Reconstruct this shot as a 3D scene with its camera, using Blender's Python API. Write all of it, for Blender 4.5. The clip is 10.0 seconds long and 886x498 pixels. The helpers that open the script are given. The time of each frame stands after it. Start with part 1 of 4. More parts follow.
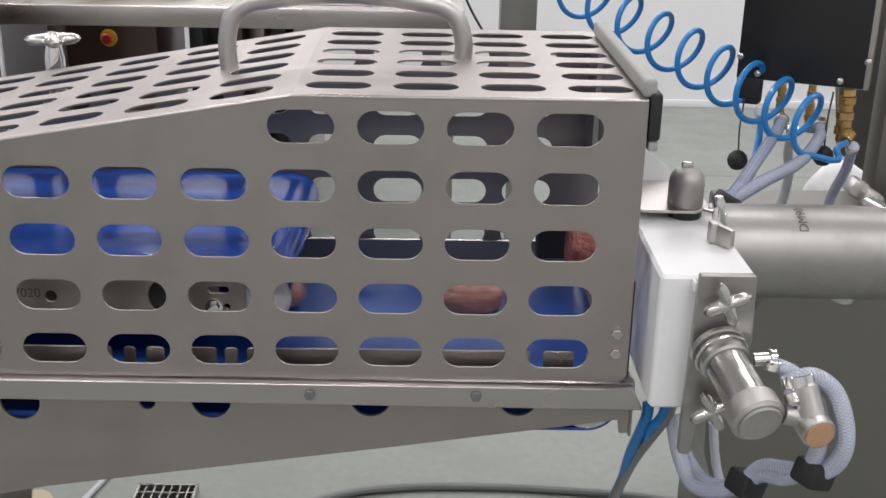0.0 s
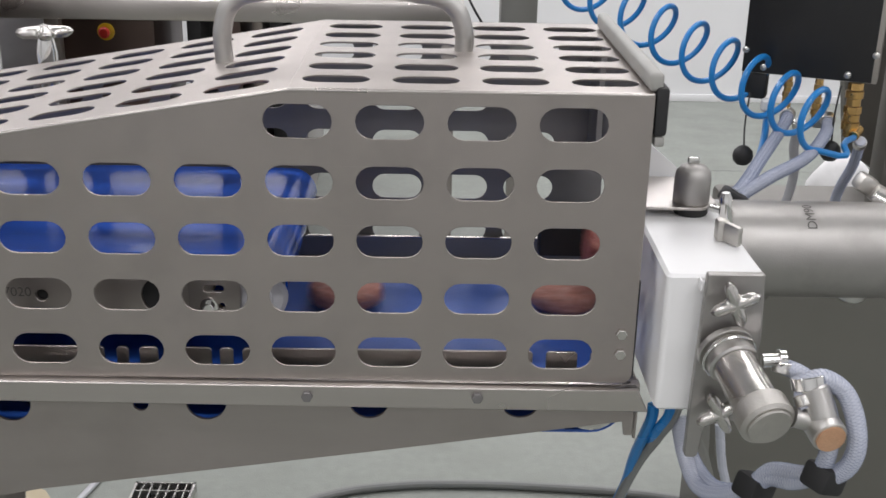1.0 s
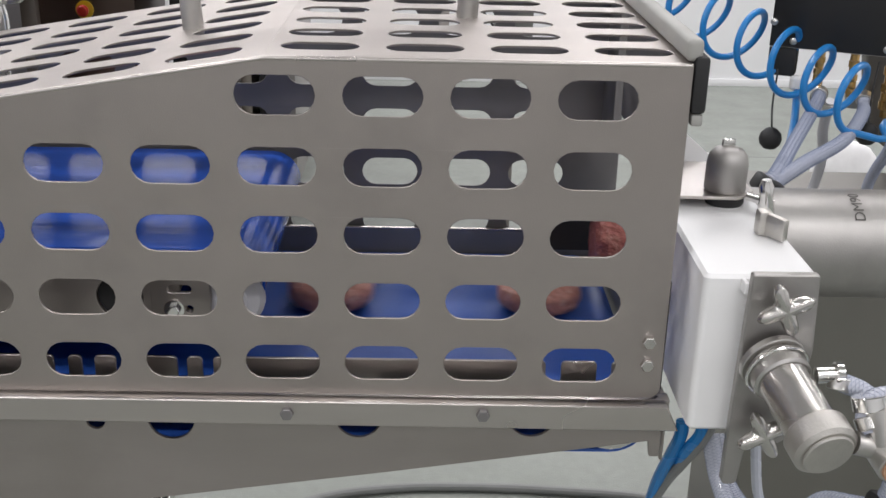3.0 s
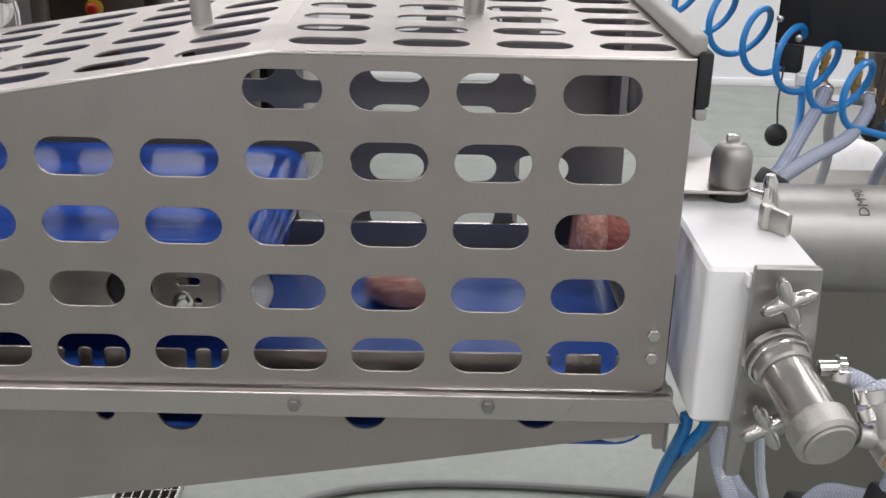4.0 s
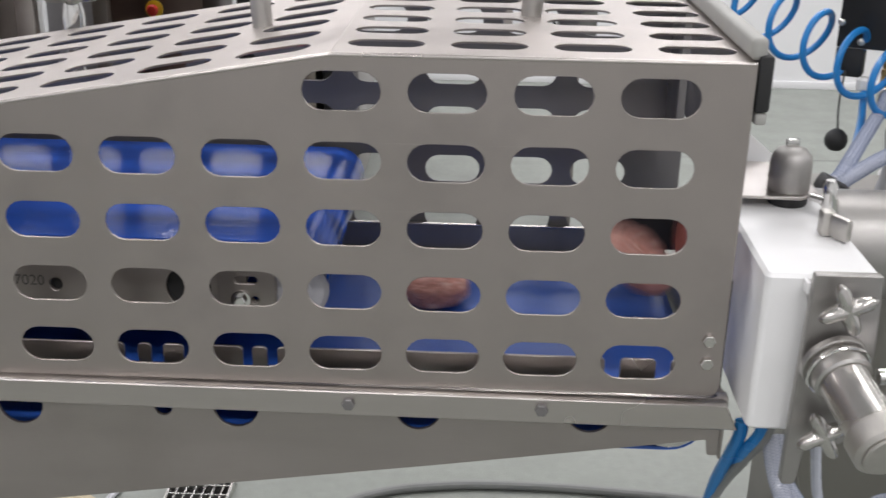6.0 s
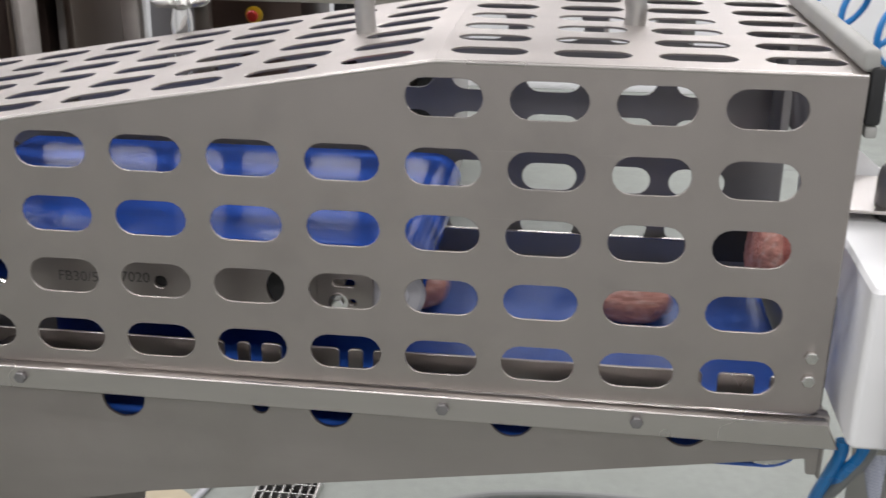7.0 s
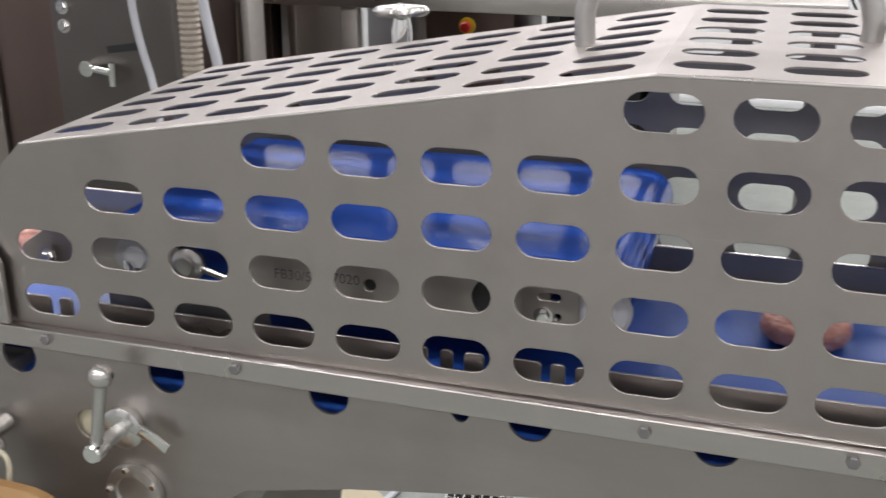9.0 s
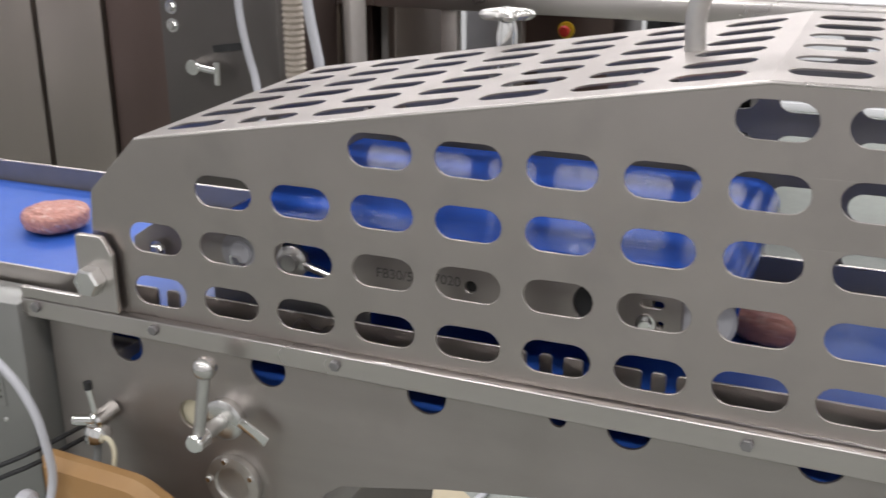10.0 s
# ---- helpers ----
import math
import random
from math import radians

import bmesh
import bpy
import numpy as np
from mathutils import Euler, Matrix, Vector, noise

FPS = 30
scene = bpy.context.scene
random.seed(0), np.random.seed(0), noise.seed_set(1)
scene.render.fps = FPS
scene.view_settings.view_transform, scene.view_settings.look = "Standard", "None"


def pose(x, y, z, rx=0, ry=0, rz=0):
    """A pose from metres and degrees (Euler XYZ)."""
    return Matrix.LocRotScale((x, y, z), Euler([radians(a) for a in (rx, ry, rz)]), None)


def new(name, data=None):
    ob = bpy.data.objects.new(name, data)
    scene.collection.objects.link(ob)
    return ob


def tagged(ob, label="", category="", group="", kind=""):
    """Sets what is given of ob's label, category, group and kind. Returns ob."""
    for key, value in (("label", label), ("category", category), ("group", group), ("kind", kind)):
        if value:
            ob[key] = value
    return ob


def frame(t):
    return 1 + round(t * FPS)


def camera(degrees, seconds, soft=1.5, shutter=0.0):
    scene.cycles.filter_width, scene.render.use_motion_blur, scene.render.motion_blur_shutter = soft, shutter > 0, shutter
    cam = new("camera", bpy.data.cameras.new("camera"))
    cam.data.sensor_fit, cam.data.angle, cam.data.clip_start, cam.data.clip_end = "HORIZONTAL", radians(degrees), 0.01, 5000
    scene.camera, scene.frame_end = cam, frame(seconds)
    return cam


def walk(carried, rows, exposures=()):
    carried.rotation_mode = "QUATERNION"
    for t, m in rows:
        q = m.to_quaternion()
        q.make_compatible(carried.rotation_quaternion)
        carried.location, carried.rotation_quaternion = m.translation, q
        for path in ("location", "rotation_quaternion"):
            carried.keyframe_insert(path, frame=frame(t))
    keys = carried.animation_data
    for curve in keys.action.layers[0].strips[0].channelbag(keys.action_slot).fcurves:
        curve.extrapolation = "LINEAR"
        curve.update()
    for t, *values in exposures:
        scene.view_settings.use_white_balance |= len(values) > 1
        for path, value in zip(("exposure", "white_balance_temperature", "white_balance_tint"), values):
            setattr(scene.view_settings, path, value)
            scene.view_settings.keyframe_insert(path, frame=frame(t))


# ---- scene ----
cam = camera(43.5, 10.0, soft=1.5, shutter=0.8)
PATH = [
    (0, -0.1255, -0.9617, 1.3556, 69.488, -1.023, -0.460),
    (0.5, -0.1264, -0.9629, 1.3556, 69.497, -1.041, -0.481),
    (1, -0.1260, -0.9361, 1.3495, 69.202, -1.033, -0.480),
    (1.5, -0.1309, -0.8687, 1.3269, 68.997, -1.176, -0.787),
    (2, -0.1338, -0.8103, 1.3102, 68.621, -1.281, -1.059),
    (2.5, -0.1334, -0.8020, 1.3083, 68.496, -1.290, -1.027),
    (4, -0.1311, -0.8142, 1.3059, 68.442, -1.259, -0.486),
    (4.5, -0.1301, -0.8164, 1.3068, 68.461, -1.189, -0.240),
    (5, -0.1305, -0.8166, 1.3066, 68.515, -1.141, -0.096),
    (6.5, -0.1388, -0.8180, 1.3076, 68.448, -0.811, 4.438),
    (7, -0.1429, -0.8195, 1.3075, 68.776, -0.634, 6.937),
    (7.5, -0.1420, -0.8138, 1.3070, 68.979, -0.327, 9.339),
    (8, -0.1444, -0.8083, 1.3057, 69.079, 0.014, 12.873),
    (8.5, -0.1501, -0.8102, 1.3052, 69.307, 0.133, 15.369),
    (9, -0.1534, -0.8126, 1.3052, 69.364, 0.234, 17.497),
    (9.5, -0.1581, -0.8149, 1.3054, 69.427, 0.338, 19.832),
    (10, -0.1636, -0.8178, 1.3051, 69.556, 0.348, 22.366),
]
walk(cam, [(r[0], pose(*r[1:])) for r in PATH],
     [(0, -0.18), (1, -0.17), (2, -0.11), (5, -0.10), (6.5, -0.04), (8, 0.06), (10, 0.12)])

# ---- light: ceiling luminaires of a white production hall ----
world = bpy.data.worlds.new("hall_air")
scene.world = world
world.use_nodes = True
world.node_tree.nodes["Background"].inputs[0].default_value = (0.9, 0.95, 1.0, 1)
world.node_tree.nodes["Background"].inputs[1].default_value = 0.05
CEIL = 3.3
LUMS = [(x, y) for x in (-3.2, -1.2, 0.8, 2.8) for y in (-3.3, -1.3, 1.3, 2.9, 4.3)]
LUM_POWER, SOUTH_POWER = 16.5, 18.0


def luminaire_lamp(x, y):
    data = bpy.data.lights.new("ceiling_lamp", "AREA")
    data.shape, data.size, data.size_y = "RECTANGLE", 1.2, 0.26
    data.energy, data.color = (LUM_POWER if y > -2 else SOUTH_POWER), (1.0, 0.98, 1.0)
    ob = new("ceiling_lamp", data)
    ob.matrix_world = pose(x, y, CEIL - 0.075)
    return ob


for lx, ly in LUMS:
    luminaire_lamp(lx, ly)


# ---- materials ----
def material(name, color, rough=0.5, metal=0.0, vary=0.12, scale=30.0, bump=0.0, bscale=200.0, stretch=None,
             coat=0.0, trans=0.0, emit=None, spec=0.5, fine=0.0, dirt=None, dirt_scale=4.0, random_obj=0.0):
    """Noise-varied principled material in object space, at true size."""
    m = bpy.data.materials.new(name)
    m.use_nodes = True
    nt = m.node_tree
    b = nt.nodes["Principled BSDF"]
    b.inputs["Metallic"].default_value = metal
    b.inputs["Specular IOR Level"].default_value = spec
    b.inputs["Coat Weight"].default_value = coat
    b.inputs["Transmission Weight"].default_value = trans
    tc = nt.nodes.new("ShaderNodeTexCoord")
    mp = nt.nodes.new("ShaderNodeMapping")
    nt.links.new(tc.outputs["Object"], mp.inputs[0])
    if stretch:
        mp.inputs["Scale"].default_value = stretch

    def noise_tex(sc, detail=4.0, mapped=True):
        n = nt.nodes.new("ShaderNodeTexNoise")
        n.inputs["Scale"].default_value = sc
        n.inputs["Detail"].default_value = detail
        nt.links.new((mp if mapped else tc).outputs["Vector" if mapped else "Object"], n.inputs["Vector"])
        return n

    def mixed(fac, a, bcol, kind="MIX"):
        x = nt.nodes.new("ShaderNodeMix")
        x.data_type, x.blend_type = "RGBA", kind
        for k, v in ((6, a), (7, bcol)):
            if isinstance(v, tuple):
                x.inputs[k].default_value = (*v[:3], 1)
            else:
                nt.links.new(v, x.inputs[k])
        if isinstance(fac, float):
            x.inputs[0].default_value = fac
        else:
            nt.links.new(fac, x.inputs[0])
        return x.outputs[2]

    n1 = noise_tex(scale)
    lo = tuple(c * (1 - vary) for c in color)
    hi = tuple(min(1, c * (1 + vary)) for c in color)
    col = mixed(n1.outputs["Fac"], lo, hi)
    n2 = noise_tex(scale * 0.13, 3.0, False)
    ramp2 = nt.nodes.new("ShaderNodeMapRange")
    ramp2.inputs[1].default_value, ramp2.inputs[2].default_value = 0.35, 0.7
    nt.links.new(n2.outputs["Fac"], ramp2.inputs[0])
    if dirt:
        n3 = noise_tex(dirt_scale, 6.0, False)
        r3 = nt.nodes.new("ShaderNodeMapRange")
        r3.inputs[1].default_value, r3.inputs[2].default_value = 0.52, 0.72
        r3.inputs[4].default_value = 0.6
        nt.links.new(n3.outputs["Fac"], r3.inputs[0])
        col = mixed(r3.outputs[0], col, dirt)
    if random_obj:
        oi = nt.nodes.new("ShaderNodeObjectInfo")
        hs = nt.nodes.new("ShaderNodeHueSaturation")
        mr = nt.nodes.new("ShaderNodeMapRange")
        mr.inputs[3].default_value, mr.inputs[4].default_value = 1 - random_obj, 1 + random_obj
        nt.links.new(oi.outputs["Random"], mr.inputs[0])
        nt.links.new(mr.outputs[0], hs.inputs["Value"])
        nt.links.new(col, hs.inputs["Color"])
        col = hs.outputs[0]
    nt.links.new(col, b.inputs["Base Color"])
    rr = nt.nodes.new("ShaderNodeMapRange")
    rr.inputs[3].default_value, rr.inputs[4].default_value = max(0.02, rough * 0.82), min(1, rough * 1.2)
    nt.links.new(ramp2.outputs[0], rr.inputs[0])
    nt.links.new(rr.outputs[0], b.inputs["Roughness"])
    if bump:
        nb = noise_tex(bscale, 5.0)
        bp = nt.nodes.new("ShaderNodeBump")
        bp.inputs["Strength"].default_value = 1.0
        bp.inputs["Distance"].default_value = bump
        nt.links.new(nb.outputs["Fac"], bp.inputs["Height"])
        nt.links.new(bp.outputs[0], b.inputs["Normal"])
    if emit:
        b.inputs["Emission Color"].default_value = (*emit[:3], 1)
        b.inputs["Emission Strength"].default_value = emit[3]
    return m


M = {}
# steel darkened in colour for shade inside the guard; also rail bolts
M["dimmed"] = material("dimmed_steel", (0.25, 0.24, 0.24), 0.5, 0.75, 0.10, 30)
M["sheet"] = material("blasted_steel_sheet", (0.432, 0.393, 0.368), 0.40, 1.0, 0.06, 22, 0.00015, 900, dirt=(0.365, 0.334, 0.314), dirt_scale=13)
M["plate"] = material("brushed_steel_plate", (0.405, 0.373, 0.35), 0.50, 1.0, 0.07, 40, 0.0001, 700, stretch=(0.15, 1, 1), dirt=(0.35, 0.32, 0.298), dirt_scale=9)
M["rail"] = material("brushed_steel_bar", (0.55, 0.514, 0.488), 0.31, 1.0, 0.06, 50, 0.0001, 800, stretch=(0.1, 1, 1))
M["steel"] = material("machined_steel", (0.66, 0.65, 0.63), 0.28, 1.0, 0.06, 80)
M["tube_steel"] = material("satin_steel_tube", (0.58, 0.565, 0.545), 0.36, 1.0, 0.06, 60, 0.0001, 600, dirt=(0.42, 0.40, 0.38), dirt_scale=14)
M["chrome"] = material("polished_steel", (0.80, 0.79, 0.77), 0.12, 1.0, 0.03, 50)
M["satin"] = material("satin_machined_steel", (0.62, 0.60, 0.575), 0.27, 1.0, 0.06, 60)
M["dull_tube"] = material("dull_steel_tube", (0.43, 0.415, 0.40), 0.5, 1.0, 0.10, 40, 0.0001, 600, dirt=(0.33, 0.315, 0.30), dirt_scale=22)
M["cast"] = material("cast_steel", (0.56, 0.54, 0.51), 0.45, 1.0, 0.10, 90, 0.0004, 400)
M["far_steel"] = material("cabinet_steel", (0.39, 0.343, 0.308), 0.38, 1.0, 0.10, 6, 0.0003, 120, stretch=(1, 1, 0.15))
# darkened steel: the machine panel's shade is put into this colour
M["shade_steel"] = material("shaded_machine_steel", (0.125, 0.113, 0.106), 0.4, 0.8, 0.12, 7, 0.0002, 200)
M["brown_steel"] = material("tinted_steel", (0.150, 0.108, 0.096), 0.35, 0.85, 0.2, 5, stretch=(1, 1, 0.2))
M["dark_steel"] = material("machine_body_steel", (0.27, 0.257, 0.238), 0.46, 1.0, 0.08, 8, 0.0002, 300)
M["white"] = material("white_acetal", (0.90, 0.895, 0.895), 0.36, 0.0, 0.02, 20, 0.0001, 300, dirt=(0.85, 0.84, 0.825), dirt_scale=9)
M["white_sheet"] = material("white_plastic_sheet", (0.82, 0.82, 0.82), 0.45, 0.0, 0.02, 20)
M["belt"] = material("blue_belt", (0.028, 0.105, 0.46), 0.38, 0.0, 0.10, 70, 0.0002, 700)
M["press_belt"] = material("glossy_blue_belt", (0.026, 0.10, 0.50), 0.05, 0.0, 0.16, 30, 0.00032, 300, stretch=(0.02, 1, 1), spec=0.16)
M["blue_tube"] = material("blue_air_tube", (0.014, 0.21, 0.56), 0.32, 0.0, 0.06, 40, coat=0.1)
M["hose"] = material("braided_clear_hose", (0.56, 0.58, 0.66), 0.28, 0.0, 0.10, 60, coat=0.3)
M["braid"] = material("hose_braid", (0.29, 0.33, 0.45), 0.4, 0.0, 0.10, 60)
M["white_hose"] = material("milky_hose", (0.50, 0.50, 0.53), 0.35, 0.0, 0.05, 30)
M["beige_hose"] = material("ribbed_hose", (0.38, 0.325, 0.27), 0.5, 0.0, 0.08, 30, 0.002, 160)
M["black"] = material("black_panel", (0.012, 0.012, 0.013), 0.42, 0.0, 0.2, 20)
M["rubber"] = material("black_rubber", (0.018, 0.018, 0.019), 0.6, 0.0, 0.2, 60)
M["brass"] = material("brass_fitting", (0.62, 0.40, 0.15), 0.28, 1.0, 0.12, 120)
M["copper"] = material("sintered_bronze", (0.66, 0.40, 0.25), 0.6, 0.55, 0.15, 500, 0.0005, 900)
M["grey_rubber"] = material("grey_profile", (0.36, 0.355, 0.335), 0.55, 0.0, 0.06, 50)
M["meat"] = material("minced_meat", (0.56, 0.255, 0.205), 0.42, 0.0, 0.42, 190, 0.005, 170, coat=0.1, dirt=(0.86, 0.68, 0.61), dirt_scale=110, random_obj=0.06)
M["meat_log"] = material("fresh_mince", (0.34, 0.10, 0.08), 0.4, 0.0, 0.5, 200, 0.005, 170, coat=0.2, dirt=(0.5, 0.26, 0.2), dirt_scale=90)
M["floor"] = material("grey_green_resin_floor", (0.262, 0.279, 0.255), 0.50, 0.0, 0.14, 40, 0.0008, 300, dirt=(0.205, 0.215, 0.192), dirt_scale=5)
M["damp"] = material("tan_stain", (0.50, 0.43, 0.30), 0.4, 0.0, 0.15, 8)
M["wall"] = material("white_wall_panel", (0.80, 0.80, 0.81), 0.5, 0.0, 0.02, 3)
M["ceiling"] = material("white_ceiling", (0.80, 0.80, 0.80), 0.7, 0.0, 0.02, 3)
M["glow"] = material("lamp_diffuser", (0.9, 0.9, 0.9), 0.5, emit=(1.0, 0.98, 1.0, 3.2))
M["soft_glow"] = material("reflected_lamp_diffuser", (0.9, 0.9, 0.9), 0.5, emit=(1.0, 0.98, 1.0, 1.0))
M["orange"] = material("orange_plastic_pan", (0.36, 0.20, 0.075), 0.55, 0.0, 0.15, 18, dirt=(0.46, 0.32, 0.17), dirt_scale=9)
M["cream"] = material("cream_plastic", (0.62, 0.57, 0.42), 0.5, 0.0, 0.06, 40)
M["red"] = material("red_button", (0.65, 0.03, 0.02), 0.35)
M["yellow"] = material("yellow_ring", (0.75, 0.48, 0.02), 0.4)
M["ink"] = material("engraved_ink", (0.09, 0.085, 0.08), 0.6)
M["cable"] = material("grey_cable", (0.22, 0.225, 0.22), 0.5, 0.0, 0.06, 40)
M["paper"] = material("white_paper", (0.8, 0.79, 0.8), 0.6)
M["box_grey"] = material("painted_control_box", (0.27, 0.268, 0.255), 0.42, 0.6, 0.06, 20)
M["curtain"] = material("grey_strip_curtain", (0.33, 0.31, 0.30), 0.4, 0.0, 0.15, 5, stretch=(1, 1, 0.1))

ORIGIN = {}


# ---- mesh helpers ----
def thing(name, base, label, category, group="", kind=""):
    ob = new(name)
    ob.empty_display_size = 0.05
    ob.location = base
    ORIGIN[ob.name] = Vector(base)
    return tagged(ob, label, category, group, kind)


def as_mesh(name, geo):
    if isinstance(geo, bmesh.types.BMesh):
        me = bpy.data.meshes.new(name)
        geo.to_mesh(me)
        geo.free()
        return me
    geo.name = name
    return geo


def part(name, geo, mat, parent=None, label="", smooth=35):
    """One mesh object; its geometry is given in world metres."""
    me = as_mesh(name, geo)
    me.materials.clear()
    me.materials.append(M[mat])
    ob = new(name, me)
    if parent is not None:
        ob.parent = parent
        off = ORIGIN[parent.name]
        me.transform(Matrix.Translation(-off))
        ORIGIN[ob.name] = off
    else:
        ORIGIN[ob.name] = Vector((0, 0, 0))
    if smooth:
        for poly in me.polygons:
            poly.use_smooth = True
        me.set_sharp_from_angle(angle=radians(smooth))
    if label:
        ob["label"] = label
    return ob


def solo(name, geo, mat, label, category, group="", kind="", smooth=35):
    return tagged(part(name, geo, mat, None, "", smooth), label, category, group, kind)


def bm_box(x0, x1, y0, y1, z0, z1, bevel=0.0, seg=2):
    bm = bmesh.new()
    bmesh.ops.create_cube(bm, size=1.0)
    bmesh.ops.scale(bm, vec=(x1 - x0, y1 - y0, z1 - z0), verts=bm.verts)
    bmesh.ops.translate(bm, vec=((x0 + x1) / 2, (y0 + y1) / 2, (z0 + z1) / 2), verts=bm.verts)
    if bevel:
        bmesh.ops.bevel(bm, geom=bm.edges[:], offset=bevel, segments=seg, profile=0.5, affect="EDGES")
    return bm


def bm_turn(bm, m):
    bmesh.ops.transform(bm, matrix=m, verts=bm.verts)
    return bm


def bm_join(*bms):
    out = bmesh.new()
    for b in bms:
        me = bpy.data.meshes.new("tmp")
        b.to_mesh(me)
        b.free()
        out.from_mesh(me)
        bpy.data.meshes.remove(me)
    return out


def lathe(profile, m, seg=32):
    """Turn (radius, height) pairs round local z, then place by m."""
    bm = bmesh.new()
    rings = []
    for r, h in profile:
        if r < 1e-6:
            rings.append([bm.verts.new((0, 0, h))])
        else:
            rings.append([bm.verts.new((r * math.cos(a), r * math.sin(a), h)) for a in [2 * math.pi * i / seg for i in range(seg)]])
    for a, b in zip(rings, rings[1:]):
        if len(a) == 1 and len(b) == 1:
            continue
        for i in range(seg):
            j = (i + 1) % seg
            if len(a) == 1:
                bm.faces.new((a[0], b[i], b[j]))
            elif len(b) == 1:
                bm.faces.new((a[i], b[0], a[j]))
            else:
                bm.faces.new((a[i], b[i], b[j], a[j]))
    for ring, flip in ((rings[0], True), (rings[-1], False)):
        if len(ring) > 1:
            bm.faces.new(ring[::-1] if flip else ring)
    bmesh.ops.recalc_face_normals(bm, faces=bm.faces)
    return bm_turn(bm, m)


def rod(a, b, r, seg=20, bev=0.0):
    a, b = Vector(a), Vector(b)
    ln = (b - a).length
    m = Matrix.Translation(a) @ (b - a).to_track_quat("Z", "Y").to_matrix().to_4x4()
    bev = min(bev, r * 0.5)
    prof = [(r - bev, 0), (r, bev), (r, ln - bev), (r - bev, ln)] if bev else [(r, 0), (r, ln)]
    return lathe(prof, m, seg)


def ring_band(a, b, r, ri, seg=28):
    a, b = Vector(a), Vector(b)
    ln = (b - a).length
    m = Matrix.Translation(a) @ (b - a).to_track_quat("Z", "Y").to_matrix().to_4x4()
    return lathe([(ri, 0), (r - 0.0008, 0), (r, 0.0008), (r, ln - 0.0008), (r - 0.0008, ln), (ri, ln)], m, seg)


def hexbolt(center, axis, af, head, washer=True):
    c, ax = Vector(center), Vector(axis).normalized()
    m = Matrix.Translation(c) @ ax.to_track_quat("Z", "Y").to_matrix().to_4x4()
    h = lathe([(af * 0.577, 0.0), (af * 0.577, head * 0.85), (af * 0.5, head), (0, head)], m, 6)
    if not washer:
        return h
    w = lathe([(af * 0.9, -0.0002), (af * 0.9, head * 0.18), (af * 0.3, head * 0.18)], m, 20)
    return bm_join(h, w)


def curve_mesh(cu):
    ob = bpy.data.objects.new("tmp", cu)
    scene.collection.objects.link(ob)
    dg = bpy.context.evaluated_depsgraph_get()
    me = bpy.data.meshes.new_from_object(ob.evaluated_get(dg))
    bpy.data.objects.remove(ob)
    bpy.data.curves.remove(cu)
    return me


def hose(points, r, closed=False, res=8, bev=3):
    cu = bpy.data.curves.new("tmp", "CURVE")
    cu.dimensions, cu.bevel_depth, cu.bevel_resolution, cu.resolution_u = "3D", r, bev, res
    cu.use_fill_caps = True
    s = cu.splines.new("BEZIER")
    s.bezier_points.add(len(points) - 1)
    for p, co in zip(s.bezier_points, points):
        p.co = co
        p.handle_left_type = p.handle_right_type = "AUTO"
    s.use_cyclic_u = closed
    return curve_mesh(cu)


def sheet(loops, thick, m, bevel=0.0004):
    """A flat sheet: the first loop is its outline, the others are holes; local xy, thickness about z = 0, placed by m."""
    cu = bpy.data.curves.new("tmp", "CURVE")
    cu.dimensions, cu.fill_mode = "2D", "BOTH"
    cu.extrude, cu.bevel_depth, cu.bevel_resolution = thick / 2 - bevel, bevel, 0
    cu.offset = -bevel
    for lp in loops:
        s = cu.splines.new("POLY")
        s.points.add(len(lp) - 1)
        for p, (x, y) in zip(s.points, lp):
            p.co = (x, y, 0, 1)
        s.use_cyclic_u = True
    bm = bmesh.new()
    me = curve_mesh(cu)
    bm.from_mesh(me)
    bpy.data.meshes.remove(me)
    bmesh.ops.remove_doubles(bm, verts=bm.verts, dist=0.00002)
    me = as_mesh("sheet", bm)
    me.transform(m)
    return me


def slot_loop(cx, cy, ln, w, seg=9):
    r, h = w / 2, ln / 2 - w / 2
    pts = [(cx + h + r * math.cos(a), cy + r * math.sin(a)) for a in np.linspace(-math.pi / 2, math.pi / 2, seg)]
    pts += [(cx - h + r * math.cos(a), cy + r * math.sin(a)) for a in np.linspace(math.pi / 2, 3 * math.pi / 2, seg)]
    return [(float(a), float(b)) for a, b in pts]


def round_loop(pts, radii, seg=5):
    """A polygon with its corners rounded by the given radii."""
    out, n = [], len(pts)
    for i in range(n):
        p, a, b = Vector(pts[i]), Vector(pts[i - 1]), Vector(pts[(i + 1) % n])
        r = radii[i] if isinstance(radii, (list, tuple)) else radii
        if r <= 0:
            out.append(tuple(p))
            continue
        u, v = (a - p).normalized(), (b - p).normalized()
        half = u.angle(v) / 2
        d = r / math.tan(half)
        c = p + (u + v).normalized() * (r / math.sin(half))
        s, e = p + u * d - c, p + v * d - c
        a0 = math.atan2(s.y, s.x)
        da = (math.atan2(e.y, e.x) - a0 + math.pi) % (2 * math.pi) - math.pi
        for k in range(seg + 1):
            out.append((c.x + r * math.cos(a0 + da * k / seg), c.y + r * math.sin(a0 + da * k / seg)))
    return out


def circle_loop(cx, cy, r, seg=24):
    return [(cx + r * math.cos(2 * math.pi * i / seg), cy + r * math.sin(2 * math.pi * i / seg)) for i in range(seg)]


def upright(y):
    """Local x, y of a sheet laid into world x, z at depth y (front towards -y)."""
    return Matrix.Translation((0, y, 0)) @ Matrix.Rotation(radians(90), 4, "X")


